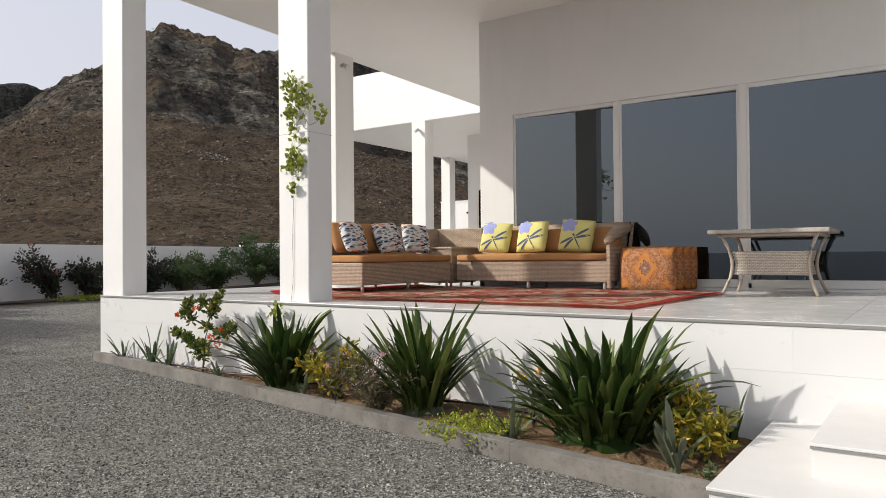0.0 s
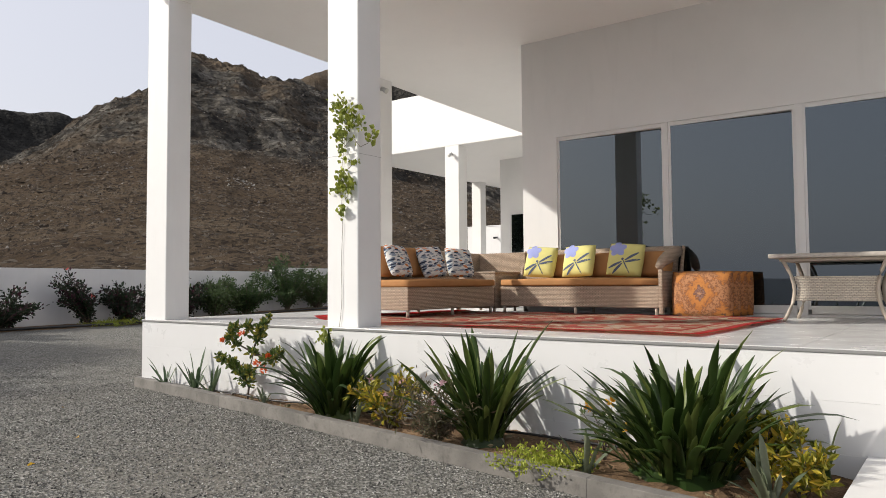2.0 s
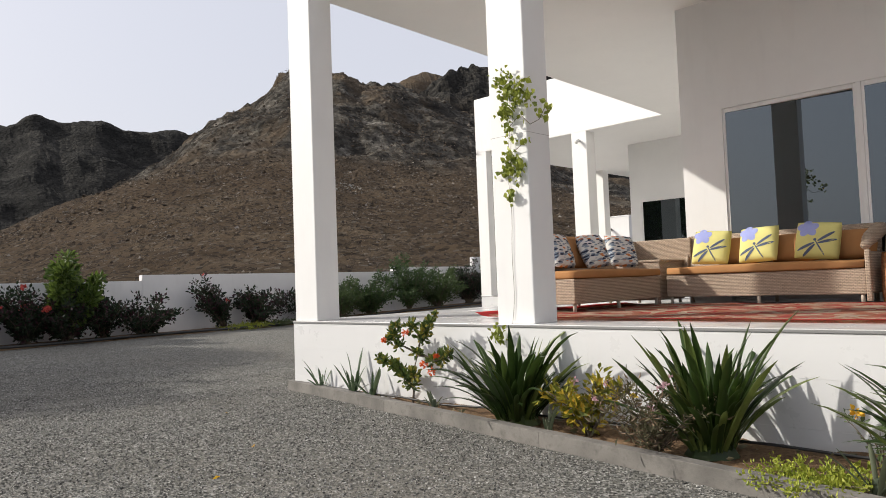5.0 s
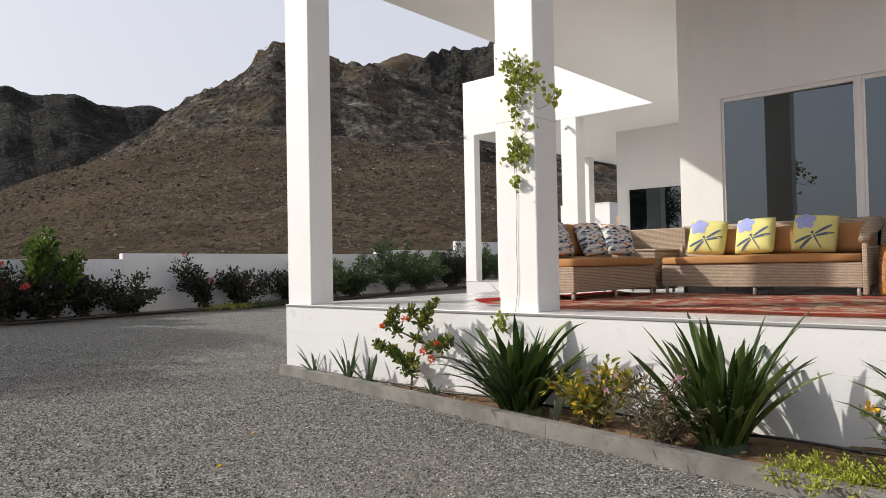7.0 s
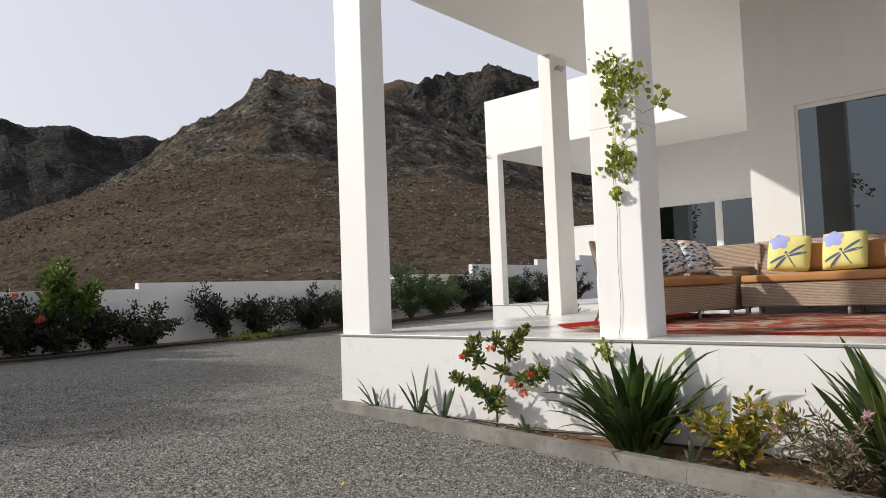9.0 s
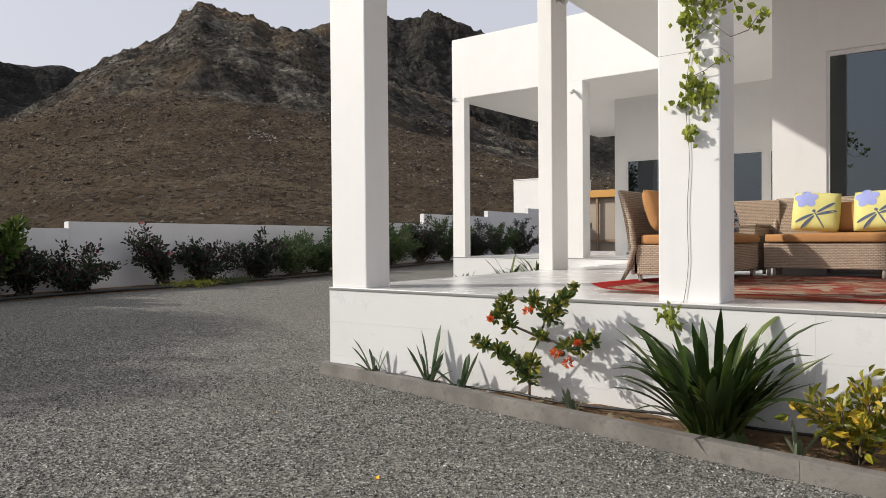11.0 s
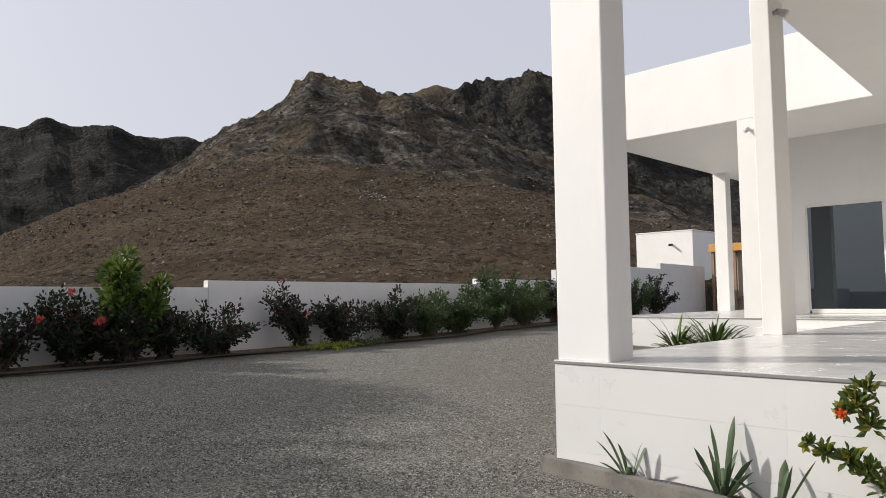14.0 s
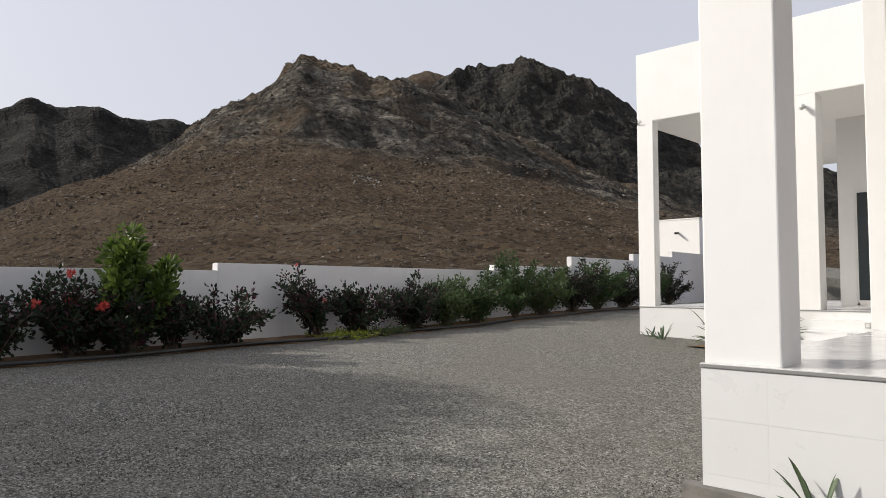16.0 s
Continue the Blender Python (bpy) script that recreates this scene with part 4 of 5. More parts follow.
def far_bed():
    bm = bmesh.new()
    for i in range(30):
        for k in range(8):
            x, y = -15.75 + 3.7 * i / 29, 15.5 + 1.37 * k / 7
            bm.verts.new((x, y, 0.36 + 0.05 * noise.noise((x * 2, y * 2, 1))))
    bm.verts.ensure_lookup_table()
    for i in range(29):
        for k in range(7):
            a = i * 8 + k
            bm.faces.new((bm.verts[a], bm.verts[a + 8], bm.verts[a + 9], bm.verts[a + 1]))
    structure(part("far_planting_bed", bm, soil, None, "", True), "brown soil bed in front of the far porch", "soil")


far_bed()


# ---- strap-leaved plants ----
def blade_mesh(name, length, width, arch, droop, material, thick=0.0, seg=9):
    """One long leaf: starts upright along z and bends towards +x."""
    bm = bmesh.new()
    rows = []
    x = z = 0.0
    angle = math.pi / 2
    for i in range(seg + 1):
        f = i / seg
        w = width * (0.75 + 0.6 * f) * min(1.0, (1 - f) * 3.4) ** 0.75 if i < seg else 0.003
        w = min(w, width)
        nx, nz = -math.sin(angle), math.cos(angle)
        keel = -0.22 * w
        rows.append([bm.verts.new((x, -w / 2, z)), bm.verts.new((x - nx * keel, 0, z - nz * keel - thick * (1 - f))), bm.verts.new((x, w / 2, z))])
        angle -= (arch * 0.8 + droop * 1.6 * f ** 3) / seg
        x += math.cos(angle) * length / seg
        z += math.sin(angle) * length / seg
    for a, b in zip(rows, rows[1:]):
        bm.faces.new((a[0], a[1], b[1], b[0]))
        bm.faces.new((a[1], a[2], b[2], b[1]))
    return mesh_of(name, bm, material, True)


def strap_plant(name, x, y, z, leaves, reach, material, label, category, seed, width=0.055, lean=(5, 55), arch=(0.3, 1.1), spread=0.06, group=""):
    rng = random.Random(seed)
    kinds = [blade_mesh("leaf", reach * rng.uniform(0.6, 1.15), width * rng.uniform(0.75, 1.2), rng.uniform(*arch), rng.uniform(0.0, 1.1) * arch[1], material) for k in range(14)]
    root = tagged(base(name, x, y, z), label, category, group)
    bm = bmesh.new()
    bmesh.ops.create_cone(bm, segments=9, radius1=spread * 1.25, radius2=spread * 0.7, depth=0.12, cap_ends=True, matrix=Matrix.Translation((0, 0, 0.04)))
    part("leaf_base", bm, material, root)
    for i in range(leaves):
        ob = new("leaf", kinds[rng.randrange(14)])
        ob.parent = root
        turn = rng.uniform(0, 360)
        tilt = lean[0] + (lean[1] - lean[0]) * rng.random() ** 1.25 + rng.uniform(-5, 5)
        r = spread * rng.uniform(0.2, 1.0)
        s = rng.uniform(0.62, 1.1)
        tilt *= 0.7 + 0.3 * r / spread
        c = (r * math.cos(radians(turn)), r * math.sin(radians(turn)), 0.0)
        ob.matrix_basis = Matrix.Translation(c) @ pose(0, 0, 0, 0, 0, turn) @ pose(0, 0, 0, 0, tilt, 0) @ pose(0, 0, 0, 0, 0, rng.uniform(-30, 30)) @ Matrix.Scale(s, 4)
    return root


BED = 0.29
strap_plant("lily", -5.56, 5.72, BED, 160, 0.84, lily_green, "dark green strap-leaved lily clump in the planting bed", "plant", 11, 0.052, (0, 46), (0.25, 1.2), 0.17, "lilies in the bed")
strap_plant("lily", -3.74, 5.58, BED, 150, 0.90, lily_green, "tall dark green strap-leaved lily with leaning outer leaves", "plant", 12, 0.052, (0, 40), (0.2, 1.1), 0.15, "lilies in the bed")
strap_plant("lily", -2.10, 5.48, BED, 250, 0.9, lily_green, "broad dark green strap-leaved lily, largest in the bed", "plant", 13, 0.055, (0, 48), (0.25, 1.2), 0.32, "lilies in the bed")
strap_plant("lily", -13.55, 16.2, 0.36, 90, 0.85, lily_green, "green strap-leaved lily by the far porch", "plant", 14, 0.05, (5, 62), (0.4, 1.6), 0.14, "lilies by the far porch")
strap_plant("lily", -12.75, 16.15, 0.36, 90, 0.9, lily_green, "green strap-leaved lily by the far porch", "plant", 15, 0.05, (5, 62), (0.4, 1.6), 0.14, "lilies by the far porch")
for i, (x, y, n, reach, w, mat) in enumerate(((-8.78, 5.955, 9, 0.36, 0.032, aloe_dark), (-8.08, 5.90, 13, 0.46, 0.04, aloe_dark), (-7.72, 5.86, 6, 0.42, 0.045, aloe_dark), (-6.6, 5.72, 6, 0.24, 0.025, aloe_green), (-5.0, 5.42, 7, 0.27, 0.028, aloe_green), (-2.62, 5.1, 9, 0.34, 0.03, aloe_green), (-1.46, 5.02, 13, 0.44, 0.055, aloe_green), (-1.32, 5.88, 4, 0.5, 0.06, lily_green), (-14.95, 16.3, 9, 0.45, 0.05, aloe_dark), (-15.3, 16.45, 7, 0.4, 0.04, aloe_dark))):
    strap_plant("aloe", x, y, 0.36 if y > 15 else BED, n, reach, mat, "small grey-green aloe rosette with pointed leaves" if mat is aloe_green else "young dark green aloe with upright pointed leaves", "plant", 30 + i, w, (4, 58), (0.05, 0.55), 0.03, "aloes in the bed")


# ---- shrubs ----
def shrub(name, x, y, z, stems, height, spread, material, leaves, leaf, label, seed, petals=None, narrow=0.5, lean=(0, 0), category="shrub", group="", woody=0.012, tuft=0.12, bare=0.25, back=9.0):
    """Branching stems from one root with tufts of leaves towards their ends, and flowers where petals are given."""
    rng = random.Random(seed)
    root = tagged(base(name, x, y, z), label, category, group)
    tips, bm = [], bmesh.new()
    for s in range(stems):
        a = s * 2.4 + rng.uniform(-0.5, 0.5)
        out = spread * math.sqrt(rng.uniform(0.05, 1.25))
        h = height * rng.uniform(0.4, 1.0) * (1 - 0.3 * out / max(spread, 0.01))
        end = Vector((out * math.cos(a) + lean[0] * h, out * math.sin(a) + lean[1] * h, h))
        if end.y > back:
            end.y = max(2 * back - end.y, -spread)
        knee = Vector((end.x * 0.35, end.y * 0.35, h * 0.5)) + Vector((rng.uniform(-1, 1), rng.uniform(-1, 1), 0)) * spread * 0.12
        pts = [Vector((0, 0, -0.03)), knee * 0.55, knee, knee.lerp(end, 0.55) + Vector((0, 0, 0.03 * height)), end]
        radii = [woody, woody * 0.85, woody * 0.65, woody * 0.5, woody * 0.3]
        if stems <= 14:
            tube_part("stem", pts, radii, bark, root, 5)
        else:
            add_tube(bm, pts, radii, 5)
        tips.append(pts)
    if stems > 14:
        tagged(part("stem", bm, bark, root), kind="stuff")
    else:
        bm.free()
    c, w, sz = [], [], []
    for i in range(leaves):
        pts = tips[i % len(tips)]
        f = (bare + (1 - bare) * rng.random() ** 0.7) * 4
        k = min(int(f), 3)
        p = pts[k].lerp(pts[k + 1], f - k)
        d = Vector((rng.gauss(0, 1), rng.gauss(0, 1), rng.gauss(0.35, 0.8)))
        d.normalize()
        p = p + d * tuft * rng.uniform(0.15, 1.0)
        p.z = max(p.z, 0.02)
        c.append(p), w.append(d + Vector((0, 0, 0.2))), sz.append(leaf * rng.uniform(0.65, 1.25))
    leaf_part("crown", c, w, sz, material, root, narrow, seed)
    if petals:
        pm, heads, per, size, low = petals
        for hnum in range(heads):
            end = tips[(hnum * 5 + seed) % len(tips)][4 if rng.random() > low else 3]
            c, w, sz = [], [], []
            for i in range(per):
                d = Vector((rng.gauss(0, 1), rng.gauss(0, 1), rng.gauss(0.4, 0.8))).normalized()
                c.append(end + Vector((end.x * 0.08, -0.35 * tuft, 0.02 + 0.35 * tuft)) + d * size * rng.uniform(0.3, 1.0)), w.append(d), sz.append(size * rng.uniform(0.6, 1.0))
            leaf_part("flower_head", c, w, sz, pm, root, 0.7, seed + hnum)
    return root


def ixora():
    """A loose ixora trained flat along the plinth: bare crooked branches ending in leaf tufts and flower heads."""
    rng = random.Random(51)
    root = tagged(base("ixora", -7.03, 5.84, BED), "ixora shrub with green and yellow leaves and red flowers", "shrub")
    branches = (
        ((0.0, 0.0), (-0.02, 0.16), (0.0, 0.36), (0.09, 0.52), (0.13, 0.60)),
        ((-0.02, 0.14), (-0.10, 0.25), (-0.24, 0.37), (-0.36, 0.39), (-0.47, 0.43)),
        ((-0.01, 0.20), (-0.09, 0.30), (-0.13, 0.37), (-0.20, 0.36)),
        ((0.09, 0.52), (-0.04, 0.56), (-0.15, 0.60), (-0.24, 0.73)),
        ((0.13, 0.60), (0.17, 0.68), (0.10, 0.78), (0.08, 0.83)),
        ((0.17, 0.68), (0.26, 0.76), (0.36, 0.83), (0.42, 0.90)),
        ((0.09, 0.50), (0.22, 0.50), (0.36, 0.46), (0.54, 0.50)),
    )
    for line in branches:
        pts = [(x, 0.02 * math.sin(9 * x + 3 * z) - 0.10 * z + (0.05 if z > 0.1 else 0), z) for x, z in line]
        tube_part("stem", pts, [0.013 - 0.008 * i / (len(pts) - 1) for i in range(len(pts))], bark, root, 6)
    tufts = ((-0.03, 0.20, 40, 0.10), (-0.10, 0.27, 60, 0.11), (-0.20, 0.33, 50, 0.09), (-0.28, 0.40, 40, 0.08), (-0.40, 0.42, 36, 0.07), (-0.50, 0.46, 22, 0.05), (0.02, 0.30, 36, 0.08), (0.12, 0.54, 40, 0.08), (-0.16, 0.60, 34, 0.08), (-0.22, 0.71, 60, 0.09), (-0.17, 0.80, 36, 0.08), (-0.28, 0.66, 30, 0.06), (0.08, 0.80, 54, 0.09), (0.22, 0.70, 60, 0.10), (0.28, 0.78, 40, 0.08), (0.36, 0.86, 34, 0.07), (0.42, 0.93, 18, 0.04), (0.34, 0.47, 36, 0.08), (0.46, 0.50, 56, 0.09), (0.56, 0.54, 30, 0.07))
    c, w, sz = [], [], []
    for x, z, n, r in tufts:
        for i in range(n):
            d = Vector((rng.gauss(0, 1), rng.gauss(0, 0.8), rng.gauss(0.3, 0.9))).normalized()
            c.append(Vector((x, 0.03 - 0.10 * z, z)) + d * r * rng.uniform(0.2, 1.0)), w.append(d + Vector((0, 0, 0.35))), sz.append(rng.uniform(0.05, 0.085))
    leaf_part("crown", c, w, sz, ixora_green, root, 0.52, 51)
    for k, (x, z, r) in enumerate(((0.07, 0.74, 0.042), (0.30, 0.43, 0.045), (0.39, 0.36, 0.045), (-0.28, 0.66, 0.03), (0.48, 0.52, 0.026))):
        c, w, sz = [], [], []
        for i in range(34):
            d = Vector((rng.gauss(0, 1), rng.gauss(-0.3, 0.9), rng.gauss(0.2, 0.9))).normalized()
            c.append(Vector((x, -0.06 - 0.10 * z, z)) + d * r * rng.uniform(0.4, 1.0)), w.append(d), sz.append(rng.uniform(0.022, 0.036))
        leaf_part("flower_head", c, w, sz, red_petal, root, 0.7, 60 + k)


ixora()
shrub("croton", -4.72, 5.56, BED, 14, 0.56, 0.34, croton_yellow, 520, 0.08, "yellow-leaved croton shrub in the planting bed", 52, (yellow_petal, 2, 8, 0.04, 0.2), 0.45)
shrub("pink_shrub", -4.05, 5.36, BED, 40, 0.66, 0.5, dry_green, 1300, 0.06, "straggly dry-looking shrub with pale pink flowers", 53, (pale_petal, 14, 6, 0.03, 0.2), 0.16, woody=0.005, tuft=0.08, bare=0.1)
shrub("ground_cover", -2.92, 5.12, BED, 40, 0.11, 0.40, lime_green, 1900, 0.03, "low lime-green ground cover beside the kerb", 54, None, 0.6, woody=0.004, tuft=0.06, bare=0.05)
shrub("rose_bush", -2.72, 5.62, BED, 6, 0.6, 0.22, olive_green, 60, 0.05, "thin leggy bush with a few yellow flowers", 55, (yellow_petal, 3, 14, 0.045, 0.4), 0.55, woody=0.007, tuft=0.06)
shrub("croton", -1.62, 5.52, BED, 9, 0.62, 0.24, croton_yellow, 380, 0.085, "bright yellow and green croton beside the steps", 56, None, 0.4, woody=0.008, tuft=0.09)
shrub("croton", -1.36, 5.32, BED, 10, 0.44, 0.2, croton_yellow, 330, 0.08, "bright yellow and green croton beside the steps", 57, None, 0.4, woody=0.008, tuft=0.08)
shrub("seedling", -1.22, 4.86, BED, 5, 0.12, 0.08, olive_green, 40, 0.04, "small green seedling on the soil", 58, None, 0.5, woody=0.003, tuft=0.04)
shrub("seedling", -2.5, 2.95, 0.2, 4, 0.13, 0.03, olive_green, 10, 0.06, "tiny grey-green weed growing in the gravel", 59, None, 0.25, woody=0.004, tuft=0.03)


def base_z(y):
    return float(yard_height(np.array(wall_x(y) + 0.5), np.array(y)))


def wall_bush(y, height, spread, material, leaves, label, seed, petals=None, lean=(0.05, 0), leaf=0.095, off=0.75, stems=22, bare=0.22, tuft=0.2):
    shrub("bush", wall_x(y) + off, y, base_z(y), stems, height, spread, material, int(leaves * 1.5), leaf, label, seed, petals, 0.55, lean, "bush", "bushes along the yard wall", 0.02, tuft, bare)


DARK_LABEL = "dark bougainvillea bush against the white yard wall"
GREEN_LABEL = "dense green bush against the white yard wall"
wall_bush(3.4, 1.3, 0.8, dark_green, 900, DARK_LABEL, 68, stems=20)
wall_bush(4.55, 1.35, 0.62, dark_green, 900, DARK_LABEL, 69, stems=18, tuft=0.18)
wall_bush(5.6, 1.65, 0.6, dark_green, 2300, "dark bougainvillea with coral-red flowers on top", 71, (pink_petal, 8, 26, 0.085, 0.0), (0.0, -0.1), stems=30)
wall_bush(6.5, 2.3, 0.55, bright_green, 2300, "tall bright green shrub above the yard wall", 72, None, (0.0, 0.0), leaf=0.15, off=1.0, stems=18, bare=0.45, tuft=0.26)
wall_bush(6.45, 1.5, 0.8, dark_green, 3000, DARK_LABEL, 70, stems=34, off=0.9)
wall_bush(7.35, 1.25, 0.5, dark_green, 1100, DARK_LABEL, 73, stems=20)
wall_bush(8.35, 1.3, 0.85, dark_green, 1700, DARK_LABEL, 74, None, (0.05, 0.1), stems=28)
wall_bush(10.75, 1.7, 0.42, dark_green, 1300, "dark bougainvillea leaning along the white yard wall", 75, (pink_petal, 2, 8, 0.07, 0.0), (0.02, -0.55), stems=24)
wall_bush(11.75, 1.3, 0.8, dark_green, 1800, DARK_LABEL, 76, None, (0.05, 0.08), stems=28)
wall_bush(13.75, 1.55, 0.75, dark_green, 2300, DARK_LABEL, 77, None, (0.0, -0.05), stems=28)
wall_bush(15.1, 1.5, 0.8, olive_green, 2200, GREEN_LABEL, 78, stems=28)
wall_bush(16.5, 1.7, 0.95, hedge_green, 2800, GREEN_LABEL, 79, stems=30)
wall_bush(18.5, 2.3, 0.95, hedge_green, 3000, GREEN_LABEL, 80, stems=32)
wall_bush(20.2, 2.0, 1.0, olive_green, 2600, GREEN_LABEL, 81, stems=30)
wall_bush(22.2, 2.2, 1.0, dark_green, 2800, DARK_LABEL, 82, stems=30)
wall_bush(24.2, 2.3, 1.05, hedge_green, 2900, GREEN_LABEL, 83, stems=30)
wall_bush(26.5, 2.1, 1.05, dark_green, 2600, DARK_LABEL, 84, stems=28)
wall_bush(28.9, 2.1, 0.9, hedge_green, 2000, GREEN_LABEL, 85)
wall_bush(31.4, 2.3, 0.9, dark_green, 2000, DARK_LABEL, 86)
shrub("grass_tuft", wall_x(11.2) + 1.15, 11.2, base_z(11.2), 60, 0.2, 0.9, lime_green, 700, 0.09, "low yellow-green grass at the foot of the wall", 87, None, 0.2, woody=0.003, tuft=0.08, bare=0.05)
shrub("grass_tuft", wall_x(12.3) + 1.1, 12.3, base_z(12.3), 60, 0.25, 0.8, olive_green, 600, 0.09, "low yellow-green grass at the foot of the wall", 88, None, 0.2, woody=0.003, tuft=0.08, bare=0.05)

# soil strip and drip hose along the yard wall
bm = bmesh.new()
rows = []
for i in range(90):
    y = -2 + 36 * i / 89
    wide = 1.35 + 0.2 * noise.noise((y * 0.8, 2, 0))
    rows.append([bm.verts.new((wall_x(y) + 0.0 + wide * k / 4, y, float(yard_height(np.array(wall_x(y) + wide * k / 4), np.array(y))) + (0.045, 0.06, 0.06, 0.05, -0.03)[k] + 0.02 * noise.noise((k * 3.1, y * 3, 1)))) for k in range(5)])
for a, b in zip(rows, rows[1:]):
    for k in range(4):
        bm.faces.new((a[k], a[k + 1], b[k + 1], b[k]))
structure(part("wall_bed", bm, soil, None, "", True), "dark soil strip along the foot of the yard wall", "soil")
hose = tube_part("drip_hose", [(wall_x(y) + 1.25 + 0.12 * math.sin(y * 1.3), y, float(yard_height(np.array(wall_x(y) + 1.2), np.array(y))) + 0.06) for y in np.arange(-2, 30, 0.5)], 0.035, black_plastic)
tagged(hose, "black irrigation hose lying along the wall bed", "hose")
pipe = tube_part("drip_hose", [(x, 6.05 - (0.16 + 0.10 * (x + 9.4) / 8) + 0.04 * math.sin(x * 2.1), 0.335 + 0.01 * math.sin(x * 5)) for x in np.arange(-8.6, -1.3, 0.2)], 0.011, black_plastic)
tagged(pipe, "thin black irrigation hose lying on the soil", "hose")


# ---- creeper on the column ----
def creeper():
    rng = random.Random(21)
    root = tagged(base("creeper", -5.85, 6.14, FLOOR), "thin green creeper climbing a white column", "plant")
    front_y = -0.012
    def line(z):
        return Vector((-0.05 + 0.035 * z + 0.02 * math.sin(z * 3.1) + 0.012 * math.sin(z * 7.3), front_y, z))
    tube_part("stem", [line(z) for z in np.arange(0.0, 2.42, 0.1)], 0.0022, bark, root, 5)
    tube_part("stem", [line(1.9), Vector((0.17, front_y - 0.03, 1.98)), Vector((0.30, front_y - 0.05, 1.86)), Vector((0.42, front_y - 0.07, 1.88)), Vector((0.50, front_y - 0.07, 1.99))], 0.0035, bark, root, 5)
    tube_part("stem", [line(1.62), Vector((0.12, front_y - 0.03, 1.66)), Vector((0.24, front_y - 0.05, 1.72))], 0.003, bark, root, 5)
    kinds = [new("leaf", leaf_mesh("leaf", np.zeros((1, 3)), np.array([[0, -0.3, 1.0]]), np.array([0.058 * s]), vine_green, 0.78, 0.3, k)) for k, s in enumerate((0.8, 1.0, 1.2, 0.9))]
    for k, ob in enumerate(kinds):
        ob.parent = root
        ob.location = line(1.2) + Vector((0.02 * k, -0.03, 0.02 * k))
    clumps = ((-0.02, 2.36, 0.08, 0.05, 22), (0.01, 2.14, 0.05, 0.12, 34), (0.05, 2.02, 0.08, 0.06, 30), (0.17, 2.20, 0.09, 0.09, 50), (0.24, 2.12, 0.06, 0.05, 14), (0.05, 1.78, 0.035, 0.08, 14), (0.24, 1.72, 0.05, 0.02, 6), (0.03, 1.55, 0.05, 0.08, 34), (0.12, 1.47, 0.06, 0.07, 30), (-0.05, 1.46, 0.06, 0.04, 8), (0.02, 1.21, 0.025, 0.05, 12), (0.48, 1.95, 0.05, 0.05, 14), (0.34, 2.02, 0.02, 0.02, 3), (-0.08, -0.10, 0.06, 0.07, 26))
    spots = [(x, z, a, b) for x, z, a, b, n in clumps for i in range(int(n * 1.4))]
    for i, (x, z, a, b) in enumerate(spots):
        p = Vector((x + rng.gauss(0, a * 0.8), front_y - rng.uniform(0.01, 0.09) - (0.12 if z < 0 else 0), z + rng.gauss(0, b * 0.8)))
        ob = kinds[i % 4].copy()
        scene.collection.objects.link(ob)
        ob.parent = root
        ob.matrix_basis = Matrix.Translation(p) @ pose(0, 0, 0, rng.uniform(-40, 40), rng.uniform(-70, 70), rng.uniform(-60, 60)) @ Matrix.Scale(rng.uniform(0.75, 1.15), 4)


creeper()


# hairline joint round the creeper's column
crack = Nodes("plaster_joint", 0.9).colour((0.36, 0.35, 0.34)).mat
box_part("plaster_joint", (-6.0905, 6.1395, 2.925), (-5.6395, 6.5005, 2.929), crack, vine_column, 0)


# ---- trees beyond the drive, seen in the far windows and by their shade ----
def tree(x, y, height, radius, seed):
    rng = random.Random(seed)
    root = tagged(base("tree", x, y, 0.3 if x > -19 else 0.5), "broad green shade tree standing at the edge of the yard", "tree", "trees by the drive")
    tube_part("trunk", [(0, 0, -0.1), (0.05, 0.02, 0.6), (-0.03, 0.05, 1.2), (0.02, 0, height * 0.55)], [0.2, 0.16, 0.13, 0.09], bark, root, 9)
    c, w, sz = [], [], []
    for k in range(16):
        a, e = k * 2.4, rng.uniform(0.1, 1.3)
        end = Vector((radius * math.cos(a) * math.cos(e) * rng.uniform(0.5, 1), radius * math.sin(a) * math.cos(e) * rng.uniform(0.5, 1), height * (0.5 + 0.45 * math.sin(e))))
        start = Vector((0, 0, height * rng.uniform(0.3, 0.55)))
        tube_part("limb", [start, start.lerp(end, 0.5) + Vector((0, 0, 0.15)), end], [0.055, 0.035, 0.015], bark, root, 6)
        for i in range(600):
            d = Vector((rng.gauss(0, 1), rng.gauss(0, 1), rng.gauss(0, 0.8))).normalized()
            c.append(end.lerp(start, rng.uniform(0, 0.35)) + d * radius * 0.34 * rng.random() ** 0.5), w.append(d), sz.append(rng.uniform(0.16, 0.30))
    leaf_part("crown", c, w, sz, hedge_green, root, 0.5, seed)


tree(-20.6, -2.6, 6.8, 3.0, 91)
tree(-23.4, -0.4, 7.4, 3.2, 92)

# ---- outbuildings beyond the wall ----
hut = tagged(base("hut", -30.9, 45.0, 1.6), "plain white rendered hut above the yard wall", "hut")
box_part("wall", (0, 0, 0), (4.0, 4.2, 4.13), white_paint, hut, 0.02)
box_part("roof_slab", (-0.03, -0.03, 4.131), (4.03, 4.23, 4.2), white_paint, hut, 0.01)
tube_part("spout", [(2.6, 0.02, 3.3), (2.6, -0.45, 3.25)], 0.07, black_plastic, hut, 8)
ochre_metal = Nodes("ochre_sheet", 0.5).colour((0.52, 0.27, 0.06)).mat
timber = Nodes("timber", 0.8)
